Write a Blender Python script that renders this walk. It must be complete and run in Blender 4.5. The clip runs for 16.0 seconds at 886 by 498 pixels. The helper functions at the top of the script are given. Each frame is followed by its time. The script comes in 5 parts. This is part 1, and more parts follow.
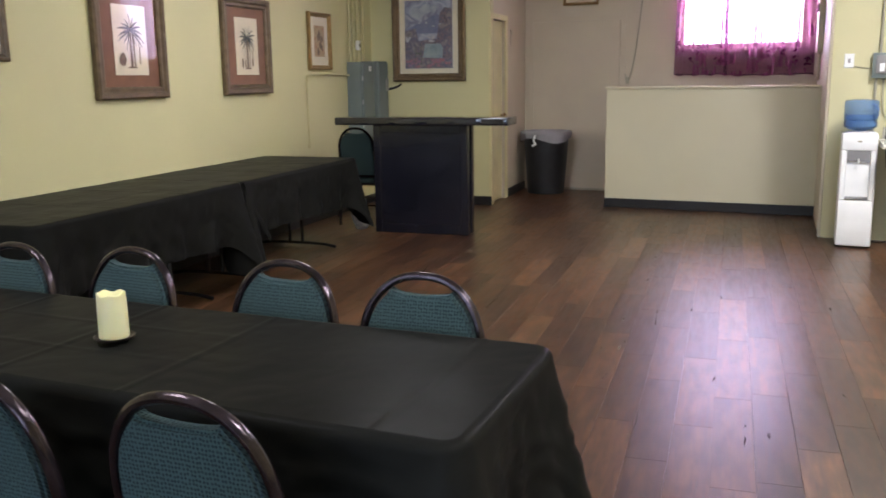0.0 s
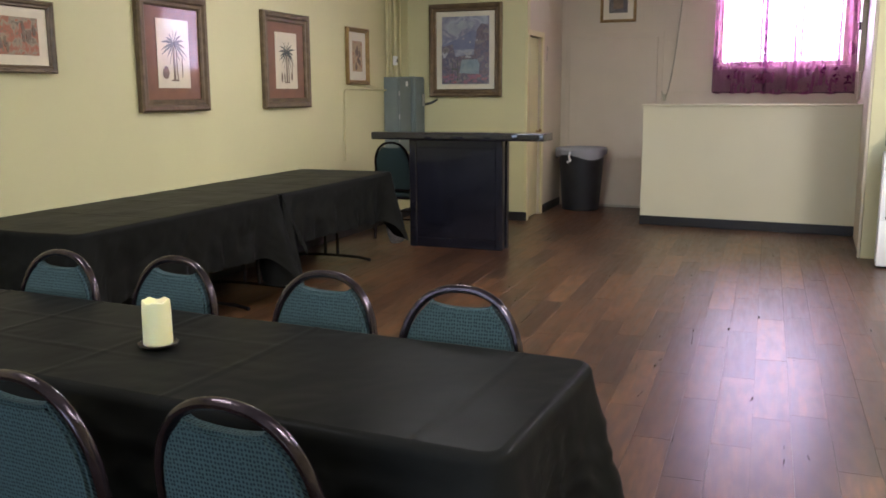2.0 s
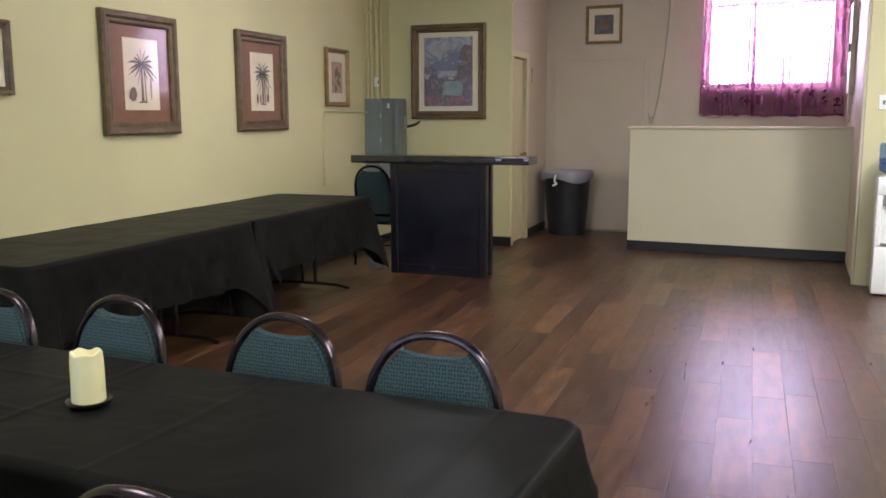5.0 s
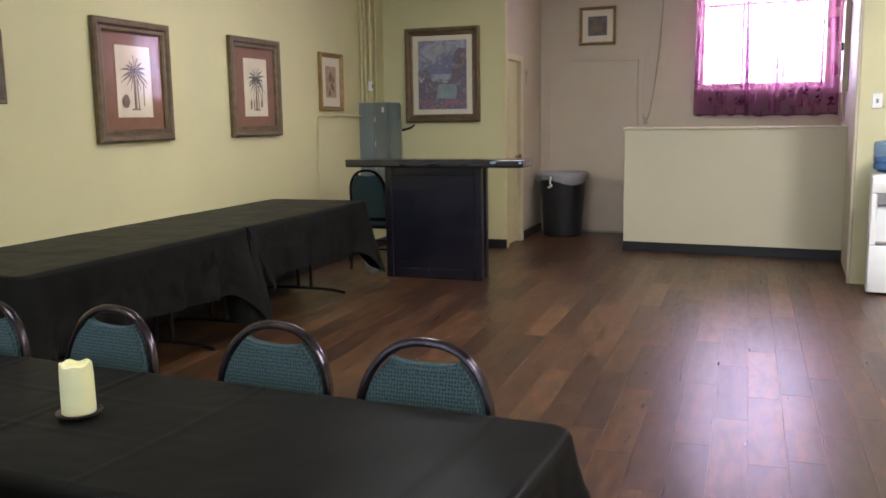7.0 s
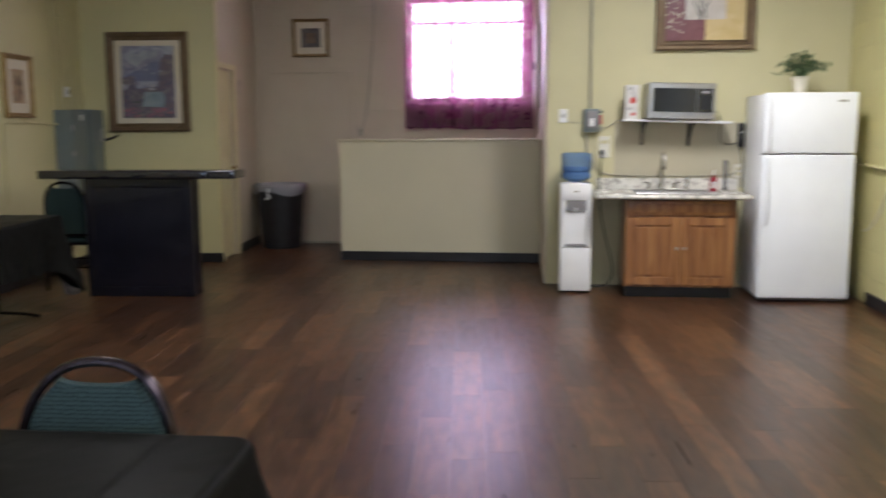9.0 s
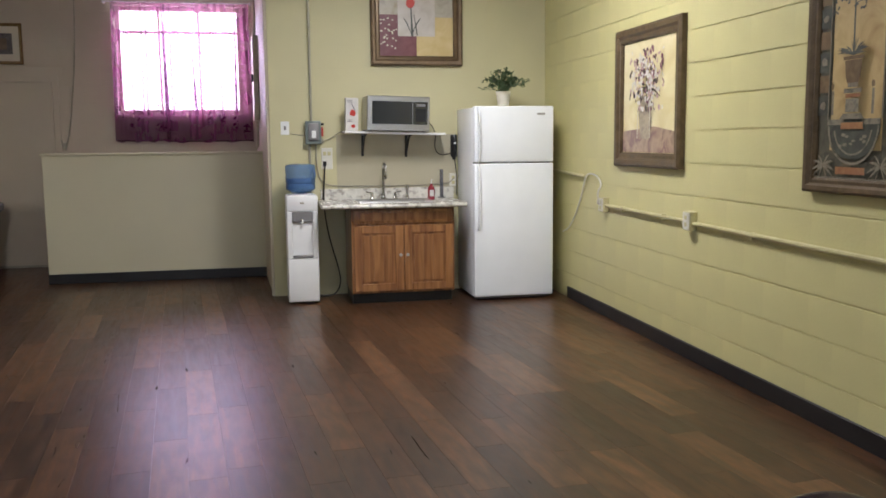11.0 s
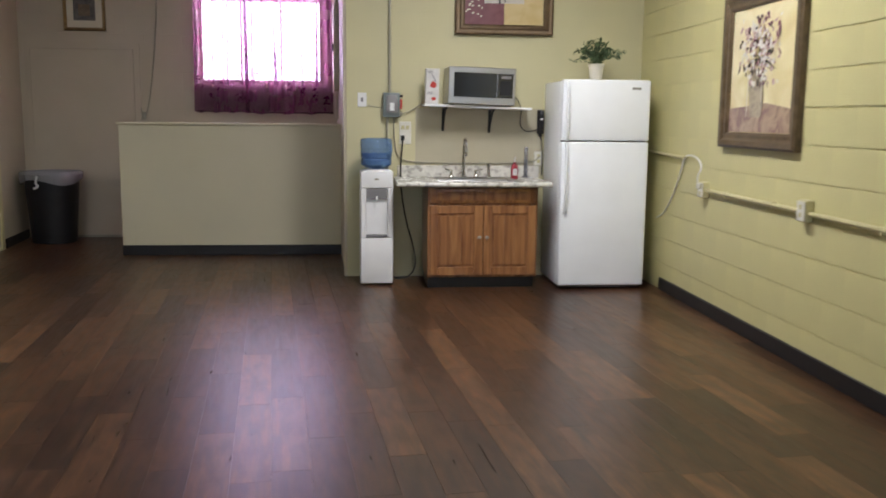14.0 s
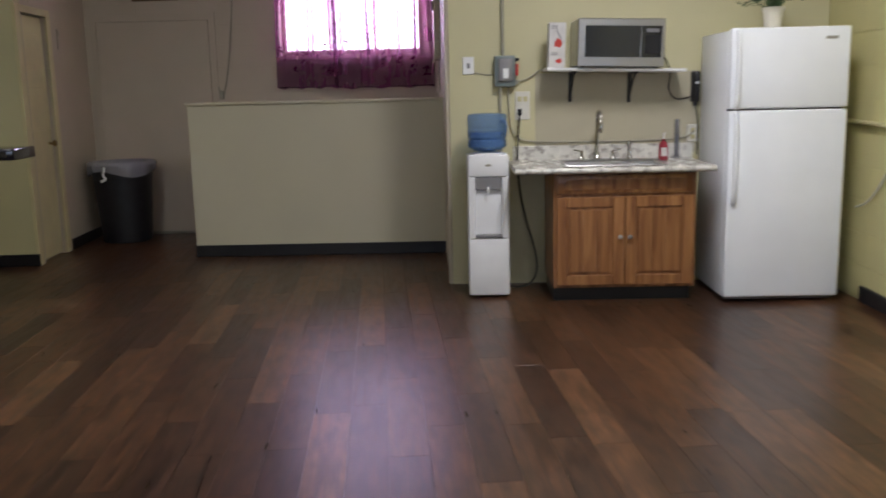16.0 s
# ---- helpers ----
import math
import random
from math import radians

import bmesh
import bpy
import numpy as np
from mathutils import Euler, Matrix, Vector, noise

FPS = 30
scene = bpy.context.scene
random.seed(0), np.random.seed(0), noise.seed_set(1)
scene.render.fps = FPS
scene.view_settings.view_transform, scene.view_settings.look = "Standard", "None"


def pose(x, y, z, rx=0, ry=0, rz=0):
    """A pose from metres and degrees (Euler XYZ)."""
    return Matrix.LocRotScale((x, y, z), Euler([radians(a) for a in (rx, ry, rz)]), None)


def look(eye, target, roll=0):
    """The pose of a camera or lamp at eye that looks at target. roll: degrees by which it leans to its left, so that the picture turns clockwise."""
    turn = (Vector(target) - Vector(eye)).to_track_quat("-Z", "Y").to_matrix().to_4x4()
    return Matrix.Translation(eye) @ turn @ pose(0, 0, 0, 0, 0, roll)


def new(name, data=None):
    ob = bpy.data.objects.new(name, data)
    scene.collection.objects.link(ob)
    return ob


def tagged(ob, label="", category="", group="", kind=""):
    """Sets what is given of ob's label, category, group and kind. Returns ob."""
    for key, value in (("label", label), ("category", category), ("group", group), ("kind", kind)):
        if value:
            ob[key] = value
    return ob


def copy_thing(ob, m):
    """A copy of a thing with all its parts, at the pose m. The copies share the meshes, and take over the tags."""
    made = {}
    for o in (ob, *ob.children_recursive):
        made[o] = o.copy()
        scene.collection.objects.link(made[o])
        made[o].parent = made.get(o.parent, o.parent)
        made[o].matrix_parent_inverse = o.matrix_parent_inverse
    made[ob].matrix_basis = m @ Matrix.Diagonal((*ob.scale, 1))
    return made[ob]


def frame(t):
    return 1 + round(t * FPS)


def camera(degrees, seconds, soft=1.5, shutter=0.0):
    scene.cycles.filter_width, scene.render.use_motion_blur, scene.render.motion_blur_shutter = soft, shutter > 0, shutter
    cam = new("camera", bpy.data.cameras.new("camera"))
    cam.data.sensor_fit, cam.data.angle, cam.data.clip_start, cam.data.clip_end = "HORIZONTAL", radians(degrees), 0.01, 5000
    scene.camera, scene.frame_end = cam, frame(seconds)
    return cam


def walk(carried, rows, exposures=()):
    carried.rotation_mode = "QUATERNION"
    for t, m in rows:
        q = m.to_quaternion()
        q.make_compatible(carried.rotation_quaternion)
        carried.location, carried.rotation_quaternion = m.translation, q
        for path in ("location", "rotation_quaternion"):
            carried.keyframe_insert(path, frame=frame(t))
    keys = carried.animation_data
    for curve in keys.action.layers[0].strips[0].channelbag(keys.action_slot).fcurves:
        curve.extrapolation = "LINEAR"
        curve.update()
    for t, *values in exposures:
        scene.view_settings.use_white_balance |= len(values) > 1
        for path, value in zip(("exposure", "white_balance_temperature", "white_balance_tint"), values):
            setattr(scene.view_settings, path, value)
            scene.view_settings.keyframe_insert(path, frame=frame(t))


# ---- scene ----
cam = camera(53.5, 16.0, soft=1.7, shutter=0.5)
PATH = [
    (0, (0.354, 1.415, 1.428), (-0.421, 3.218, 1.044), -0.8),
    (0.5, (0.337, 1.394, 1.426), (-0.493, 3.175, 1.052), -0.6),
    (1, (0.325, 1.387, 1.409), (-0.527, 3.159, 1.044), -0.4),
    (1.5, (0.336, 1.394, 1.433), (-0.509, 3.173, 1.085), -0.5),
    (2, (0.338, 1.393, 1.424), (-0.505, 3.173, 1.075), -0.3),
    (2.5, (0.312, 1.423, 1.429), (-0.526, 3.202, 1.065), -0.6),
    (3, (0.27, 1.513, 1.437), (-0.531, 3.319, 1.123), -0.6),
    (3.5, (0.206, 1.574, 1.436), (-0.565, 3.393, 1.128), -1.4),
    (4, (0.22, 1.622, 1.427), (-0.56, 3.435, 1.103), -0.1),
    (4.2, (0.231, 1.637, 1.423), (-0.57, 3.445, 1.123), 0.1),
    (6.3, (0.266, 1.661, 1.445), (-0.557, 3.457, 1.135), -0.4),
    (6.5, (0.265, 1.66, 1.429), (-0.552, 3.46, 1.123), -0.6),
    (7, (0.275, 1.668, 1.44), (-0.539, 3.471, 1.143), -0.9),
    (7.5, (0.27, 1.675, 1.436), (-0.531, 3.485, 1.153), -0.7),
    (8, (0.287, 1.677, 1.433), (-0.497, 3.496, 1.153), -0.8),
    (8.5, (0.375, 1.695, 1.413), (-0.172, 3.597, 1.125), -0.5),
    (9, (0.379, 1.725, 1.417), (0.15, 3.693, 1.143), -0.2),
    (9.5, (0.393, 1.707, 1.394), (0.49, 3.688, 1.139), -0.3),
    (10, (0.366, 1.671, 1.394), (0.671, 3.631, 1.141), -0.5),
    (10.2, (0.336, 1.675, 1.408), (0.72, 3.62, 1.153), -0.4),
    (12.3, (0.337, 1.673, 1.365), (0.739, 3.617, 1.122), -0.7),
    (12.5, (0.347, 1.686, 1.356), (0.759, 3.627, 1.107), -0.8),
    (13, (0.361, 1.716, 1.362), (0.765, 3.653, 1.075), -0.7),
    (13.5, (0.401, 1.881, 1.348), (0.751, 3.833, 1.091), 0.3),
    (14, (0.46, 2.132, 1.369), (0.661, 4.1, 1.074), 0.6),
    (14.5, (0.434, 2.456, 1.363), (0.602, 4.424, 1.045), -0.9),
    (15, (0.455, 2.83, 1.362), (0.682, 4.786, 1.015), -0.2),
    (15.5, (0.499, 3.216, 1.351), (0.607, 5.185, 1.014), 0.5),
    (16, (0.468, 3.597, 1.348), (0.424, 5.565, 0.995), -1.3),
]
EXPOSURES = [(0.0, 0.76, 6050, 15), (8.0, 0.72, 6050, 15), (9.2, 0.0, 6080, 15), (12.5, -0.14, 6120, 14), (14.5, -0.22, 6080, 15), (16.0, -0.42, 6000, 16)]
walk(cam, [(t, look(eye, target, roll)) for t, eye, target, roll in PATH], EXPOSURES)

# ---- world and light ----
world = bpy.data.worlds.new("world")
scene.world = world
world.use_nodes = True
wn = world.node_tree.nodes
sky = wn.new("ShaderNodeTexSky")
sky.sky_type, sky.sun_disc = "NISHITA", False
sky.sun_elevation, sky.sun_rotation = radians(48), radians(200)
wn["Background"].inputs["Strength"].default_value = 0.12
world.node_tree.links.new(sky.outputs[0], wn["Background"].inputs["Color"])

sun_data = bpy.data.lights.new("sun", "SUN")
sun_data.energy, sun_data.angle, sun_data.color = 2.5, radians(0.5), (1.0, 0.95, 0.88)
sun = new("sun", sun_data)
sun.matrix_basis = look((0, 30, 30), (12, 12, 0))


def area(name, m, sx, sy, watts, color):
    d = bpy.data.lights.new(name, "AREA")
    d.shape, d.size, d.size_y, d.energy, d.color = "RECTANGLE", sx, sy, watts, color
    ob = new(name, d)
    ob.matrix_basis = m
    return ob


LAMPS = ((-2.3, 2.6, 17), (1.4, 2.6, 48), (-2.3, 7.0, 25), (1.4, 7.2, 98))
# daylight through the back window and through the shop window behind the walk
area("window_daylight", look((-0.57, 12.75, 2.33), (-0.57, 8.0, 0.4)), 1.4, 1.2, 80, (0.93, 0.95, 1.0))
for lx, ly, lw in LAMPS:
    area("ceiling_tube_light", look((lx, ly, 3.19), (lx, ly, 0)), 0.5, 1.15, lw, (1.0, 0.985, 0.95))


# ---- materials ----
def material(name, color, rough=0.6, metal=0.0, vary=0.12, scale=6.0, fine=90.0, bump=0.15, coat=0.0, spec=0.5, stretch=(1, 1, 1), trans=0.0, ior=1.45):
    """A painted, plastic or metal surface with stains at one scale and grain at another."""
    m = bpy.data.materials.new(name)
    m.use_nodes = True
    n, k = m.node_tree.nodes, m.node_tree.links
    b = n["Principled BSDF"]
    co = n.new("ShaderNodeTexCoord")
    mp = n.new("ShaderNodeMapping")
    mp.inputs["Scale"].default_value = stretch
    k.new(co.outputs["Object"], mp.inputs["Vector"])
    a = n.new("ShaderNodeTexNoise")
    a.inputs["Scale"].default_value, a.inputs["Detail"].default_value = scale, 5
    f = n.new("ShaderNodeTexNoise")
    f.inputs["Scale"].default_value, f.inputs["Detail"].default_value = fine, 3
    k.new(mp.outputs[0], a.inputs["Vector"])
    k.new(mp.outputs[0], f.inputs["Vector"])
    r = n.new("ShaderNodeValToRGB")
    r.color_ramp.elements[0].position, r.color_ramp.elements[1].position = 0.3, 0.7
    r.color_ramp.elements[0].color = (*[c * (1 - vary) for c in color], 1)
    r.color_ramp.elements[1].color = (*[min(1, c * (1 + vary * 0.6)) for c in color], 1)
    k.new(a.outputs["Fac"], r.inputs["Fac"])
    k.new(r.outputs["Color"], b.inputs["Base Color"])
    rr = n.new("ShaderNodeMapRange")
    rr.inputs["To Min"].default_value, rr.inputs["To Max"].default_value = max(0.02, rough - 0.08), min(1, rough + 0.1)
    k.new(a.outputs["Fac"], rr.inputs["Value"])
    k.new(rr.outputs[0], b.inputs["Roughness"])
    if bump:
        u = n.new("ShaderNodeBump")
        u.inputs["Strength"].default_value, u.inputs["Distance"].default_value = bump, 0.004
        k.new(f.outputs["Fac"], u.inputs["Height"])
        k.new(u.outputs[0], b.inputs["Normal"])
    b.inputs["Metallic"].default_value = metal
    b.inputs["Coat Weight"].default_value = coat
    b.inputs["Coat Roughness"].default_value = 0.06
    b.inputs["Specular IOR Level"].default_value = spec
    b.inputs["Transmission Weight"].default_value = trans
    b.inputs["IOR"].default_value = ior
    return m


def planks_material(name, island):
    """Reddish-brown laminate, each board with its own tone and a streaked grain."""
    m = bpy.data.materials.new(name)
    m.use_nodes = True
    n, k = m.node_tree.nodes, m.node_tree.links
    b = n["Principled BSDF"]
    rnd = n.new("ShaderNodeNewGeometry").outputs["Random Per Island"] if island else n.new("ShaderNodeObjectInfo").outputs["Random"]
    ramp = n.new("ShaderNodeValToRGB")
    e = ramp.color_ramp.elements
    e[0].color, e[1].color = (0.046, 0.021, 0.011, 1), (0.140, 0.067, 0.030, 1)
    x = e.new(0.4)
    x.color = (0.070, 0.031, 0.014, 1)
    x = e.new(0.75)
    x.color = (0.099, 0.045, 0.020, 1)
    k.new(rnd, ramp.inputs["Fac"])
    co = n.new("ShaderNodeTexCoord")
    off = n.new("ShaderNodeVectorMath")
    off.operation = "MULTIPLY_ADD"
    off.inputs[1].default_value = (1, 1, 1)
    cmb = n.new("ShaderNodeCombineXYZ")
    mul = n.new("ShaderNodeMath")
    mul.operation, mul.inputs[1].default_value = "MULTIPLY", 40.0
    k.new(rnd, mul.inputs[0])
    k.new(mul.outputs[0], cmb.inputs[0])
    k.new(mul.outputs[0], cmb.inputs[1])
    k.new(co.outputs["Object"], off.inputs[0])
    k.new(cmb.outputs[0], off.inputs[2])
    mp = n.new("ShaderNodeMapping")
    mp.inputs["Scale"].default_value = (22, 1.6, 1)
    k.new(off.outputs[0], mp.inputs["Vector"])
    g = n.new("ShaderNodeTexNoise")
    g.inputs["Scale"].default_value, g.inputs["Detail"].default_value, g.inputs["Distortion"].default_value = 1.5, 7, 0.9
    k.new(mp.outputs[0], g.inputs["Vector"])
    mp2 = n.new("ShaderNodeMapping")
    mp2.inputs["Scale"].default_value = (17, 4.5, 1)
    k.new(off.outputs[0], mp2.inputs["Vector"])
    s = n.new("ShaderNodeTexNoise")
    s.inputs["Scale"].default_value, s.inputs["Detail"].default_value = 1.0, 5
    k.new(mp2.outputs[0], s.inputs["Vector"])
    gr = n.new("ShaderNodeMapRange")
    gr.inputs["From Min"].default_value, gr.inputs["From Max"].default_value = 0.3, 0.7
    gr.inputs["To Min"].default_value, gr.inputs["To Max"].default_value = 0.48, 1.32
    k.new(g.outputs["Fac"], gr.inputs["Value"])
    sr = n.new("ShaderNodeMapRange")
    sr.inputs["From Min"].default_value, sr.inputs["From Max"].default_value = 0.35, 0.6
    sr.inputs["To Min"].default_value, sr.inputs["To Max"].default_value = 0.55, 1.12
    k.new(s.outputs["Fac"], sr.inputs["Value"])
    mm = n.new("ShaderNodeMath")
    mm.operation = "MULTIPLY"
    k.new(gr.outputs[0], mm.inputs[0])
    k.new(sr.outputs[0], mm.inputs[1])
    mix = n.new("ShaderNodeVectorMath")
    mix.operation = "SCALE"
    k.new(ramp.outputs["Color"], mix.inputs[0])
    k.new(mm.outputs[0], mix.inputs["Scale"])
    k.new(mix.outputs[0], b.inputs["Base Color"])
    ro = n.new("ShaderNodeMapRange")
    ro.inputs["To Min"].default_value, ro.inputs["To Max"].default_value = 0.20, 0.46
    k.new(g.outputs["Fac"], ro.inputs["Value"])
    k.new(ro.outputs[0], b.inputs["Roughness"])
    u = n.new("ShaderNodeBump")
    u.inputs["Strength"].default_value, u.inputs["Distance"].default_value = 0.10, 0.002
    k.new(g.outputs["Fac"], u.inputs["Height"])
    k.new(u.outputs[0], b.inputs["Normal"])
    return m


def block_wall_material(name, color, joint=0.5):
    """Painted concrete block whose joints are nearly filled with paint."""
    m = material(name, color, 0.55, vary=0.07, scale=1.6, fine=70, bump=0.25)
    n, k = m.node_tree.nodes, m.node_tree.links
    br = n.new("ShaderNodeTexBrick")
    br.inputs["Scale"].default_value = 1.0
    br.inputs["Brick Width"].default_value, br.inputs["Row Height"].default_value = 0.405, 0.2035
    br.inputs["Mortar Size"].default_value, br.inputs["Mortar Smooth"].default_value = 0.006, 0.6
    co = n.new("ShaderNodeTexCoord")
    sp, cb = n.new("ShaderNodeSeparateXYZ"), n.new("ShaderNodeCombineXYZ")
    k.new(co.outputs["Object"], sp.inputs[0])
    k.new(sp.outputs[0], cb.inputs[0])
    k.new(sp.outputs[2], cb.inputs[1])
    k.new(cb.outputs[0], br.inputs["Vector"])
    u = n.new("ShaderNodeBump")
    u.inputs["Strength"].default_value, u.inputs["Distance"].default_value, u.invert = joint, 0.003, True
    k.new(br.outputs["Fac"], u.inputs["Height"])
    old = [x for x in n if x.bl_idname == "ShaderNodeBump" and x != u][0]
    k.new(old.outputs[0], u.inputs["Normal"])
    k.new(u.outputs[0], n["Principled BSDF"].inputs["Normal"])
    return m


def wood_material(name, dark, light, rough=0.35, axis=(30, 30, 2.0)):
    m = material(name, light, rough, vary=0.0, bump=0.0, coat=0.25)
    n, k = m.node_tree.nodes, m.node_tree.links
    co, mp = n.new("ShaderNodeTexCoord"), n.new("ShaderNodeMapping")
    mp.inputs["Scale"].default_value = axis
    oi = n.new("ShaderNodeObjectInfo")
    ad = n.new("ShaderNodeVectorMath")
    k.new(co.outputs["Object"], ad.inputs[0])
    k.new(oi.outputs["Random"], ad.inputs[1])
    k.new(ad.outputs[0], mp.inputs["Vector"])
    w = n.new("ShaderNodeTexNoise")
    w.inputs["Scale"].default_value, w.inputs["Detail"].default_value, w.inputs["Distortion"].default_value = 1.0, 6, 1.4
    k.new(mp.outputs[0], w.inputs["Vector"])
    r = n.new("ShaderNodeValToRGB")
    r.color_ramp.elements[0].position, r.color_ramp.elements[1].position = 0.32, 0.68
    r.color_ramp.elements[0].color, r.color_ramp.elements[1].color = (*dark, 1), (*light, 1)
    k.new(w.outputs["Fac"], r.inputs["Fac"])
    k.new(r.outputs["Color"], n["Principled BSDF"].inputs["Base Color"])
    return m


def fabric_material(name, color, fleck):
    """Woven upholstery with small darker flecks."""
    m = material(name, color, 0.9, vary=0.1, scale=9, fine=260, bump=0.5, spec=0.2)
    n, k = m.node_tree.nodes, m.node_tree.links
    v, co = n.new("ShaderNodeTexVoronoi"), n.new("ShaderNodeTexCoord")
    v.inputs["Scale"].default_value, v.inputs["Randomness"].default_value = 120, 0.3
    v.voronoi_dimensions = "2D"
    sp, cb, up = n.new("ShaderNodeSeparateXYZ"), n.new("ShaderNodeCombineXYZ"), n.new("ShaderNodeMath")
    k.new(co.outputs["Object"], sp.inputs[0])
    k.new(sp.outputs[1], up.inputs[0])
    k.new(sp.outputs[2], up.inputs[1])
    k.new(sp.outputs[0], cb.inputs[0])
    k.new(up.outputs[0], cb.inputs[1])
    k.new(cb.outputs[0], v.inputs["Vector"])
    c = n.new("ShaderNodeMapRange")
    c.inputs["From Min"].default_value, c.inputs["From Max"].default_value = 0.10, 0.46
    k.new(v.outputs["Distance"], c.inputs["Value"])
    mx = n.new("ShaderNodeMix")
    mx.data_type = "RGBA"
    b = n["Principled BSDF"]
    src = b.inputs["Base Color"].links[0].from_socket
    k.new(c.outputs[0], mx.inputs["Factor"])
    mx.inputs["A"].default_value = (*fleck, 1)
    k.new(src, mx.inputs["B"])
    k.new(mx.outputs["Result"], b.inputs["Base Color"])
    return m


def speckle_material(name, base, spots, rough=0.25):
    """Stone-look laminate: pale ground with grey and brown blotches."""
    m = material(name, base, rough, vary=0.1, scale=14, bump=0.0)
    n, k = m.node_tree.nodes, m.node_tree.links
    w, co = n.new("ShaderNodeTexNoise"), n.new("ShaderNodeTexCoord")
    w.inputs["Scale"].default_value, w.inputs["Detail"].default_value = 26, 6
    k.new(co.outputs["Object"], w.inputs["Vector"])
    c = n.new("ShaderNodeMapRange")
    c.inputs["From Min"].default_value, c.inputs["From Max"].default_value = 0.5, 0.66
    k.new(w.outputs["Fac"], c.inputs["Value"])
    mx = n.new("ShaderNodeMix")
    mx.data_type = "RGBA"
    b = n["Principled BSDF"]
    src = b.inputs["Base Color"].links[0].from_socket
    k.new(c.outputs[0], mx.inputs["Factor"])
    k.new(src, mx.inputs["A"])
    mx.inputs["B"].default_value = (*spots, 1)
    k.new(mx.outputs["Result"], b.inputs["Base Color"])
    return m


def blotch_material(name, colors, scale=6.0, rough=0.35, coat=0.9):
    """A painted picture ground: soft patches that run through the given colours."""
    m = material(name, colors[0], rough, vary=0.0, bump=0.0, coat=coat)
    n, k = m.node_tree.nodes, m.node_tree.links
    w, co = n.new("ShaderNodeTexNoise"), n.new("ShaderNodeTexCoord")
    w.inputs["Scale"].default_value, w.inputs["Detail"].default_value, w.inputs["Distortion"].default_value = scale, 6, 0.6
    k.new(co.outputs["Object"], w.inputs["Vector"])
    r = n.new("ShaderNodeValToRGB")
    e = r.color_ramp.elements
    e[0].position, e[1].position = 0.3, 0.72
    e[0].color, e[1].color = (*colors[0], 1), (*colors[-1], 1)
    for i, c in enumerate(colors[1:-1]):
        x = e.new(0.3 + 0.42 * (i + 1) / (len(colors) - 1))
        x.color = (*c, 1)
    k.new(w.outputs["Fac"], r.inputs["Fac"])
    k.new(r.outputs["Color"], n["Principled BSDF"].inputs["Base Color"])
    return m


def glow_material(name, color, strength):
    m = bpy.data.materials.new(name)
    m.use_nodes = True
    b = m.node_tree.nodes["Principled BSDF"]
    b.inputs["Base Color"].default_value = (*color, 1)
    b.inputs["Emission Color"].default_value = (*color, 1)
    b.inputs["Emission Strength"].default_value = strength
    return m


def sheer_material(name, color, clear):
    """Thin voile: partly clear, partly letting light glow through, darker where the threads bunch."""
    m = bpy.data.materials.new(name)
    m.use_nodes = True
    n, k = m.node_tree.nodes, m.node_tree.links
    n.remove(n["Principled BSDF"])
    d, tl, tp = n.new("ShaderNodeBsdfDiffuse"), n.new("ShaderNodeBsdfTranslucent"), n.new("ShaderNodeBsdfTransparent")
    d.inputs[0].default_value = tl.inputs[0].default_value = (*color, 1)
    tp.inputs[0].default_value = (0.96, 0.82, 1.0, 1)
    a, b = n.new("ShaderNodeMixShader"), n.new("ShaderNodeMixShader")
    a.inputs[0].default_value = 0.6
    k.new(d.outputs[0], a.inputs[1])
    k.new(tl.outputs[0], a.inputs[2])
    w, co = n.new("ShaderNodeTexNoise"), n.new("ShaderNodeTexCoord")
    w.inputs["Scale"].default_value = 7
    k.new(co.outputs["Object"], w.inputs["Vector"])
    mr = n.new("ShaderNodeMapRange")
    mr.inputs["To Min"].default_value, mr.inputs["To Max"].default_value = clear - 0.12, clear + 0.12
    k.new(w.outputs["Fac"], mr.inputs["Value"])
    k.new(mr.outputs[0], b.inputs[0])
    k.new(a.outputs[0], b.inputs[1])
    k.new(tp.outputs[0], b.inputs[2])
    k.new(b.outputs[0], n["Material Output"].inputs["Surface"])
    return m


def clear_material(name, color, rough=0.03, clear=0.8):
    """Thin clear plastic or glass: mostly see-through, with a gloss that rises towards the edge."""
    m = bpy.data.materials.new(name)
    m.use_nodes = True
    n, k = m.node_tree.nodes, m.node_tree.links
    b = n["Principled BSDF"]
    b.inputs["Base Color"].default_value = (*color, 1)
    b.inputs["Roughness"].default_value = rough
    tp, mx = n.new("ShaderNodeBsdfTransparent"), n.new("ShaderNodeMixShader")
    tp.inputs[0].default_value = (*[0.5 + 0.5 * c for c in color], 1)
    mx.inputs[0].default_value = clear
    k.new(b.outputs[0], mx.inputs[1])
    k.new(tp.outputs[0], mx.inputs[2])
    k.new(mx.outputs[0], n["Material Output"].inputs["Surface"])
    return m


M_wall = material("yellow_wall_paint", (0.58, 0.54, 0.30), 0.5, vary=0.06, scale=0.9, fine=45, bump=0.12)
M_block = material("yellow_block_paint", (0.60, 0.55, 0.27), 0.45, vary=0.06, scale=2.2, fine=60, bump=0.3)
M_blockwall = block_wall_material("tan_block_paint", (0.56, 0.52, 0.31), 0.12)
M_alcove = block_wall_material("tan_alcove_paint", (0.55, 0.48, 0.36))
M_low = material("low_wall_paint", (0.62, 0.57, 0.40), 0.5, vary=0.05, scale=1.3, fine=50, bump=0.12)
M_door = material("tan_door_paint", (0.54, 0.47, 0.35), 0.4, vary=0.06, scale=2, bump=0.08)
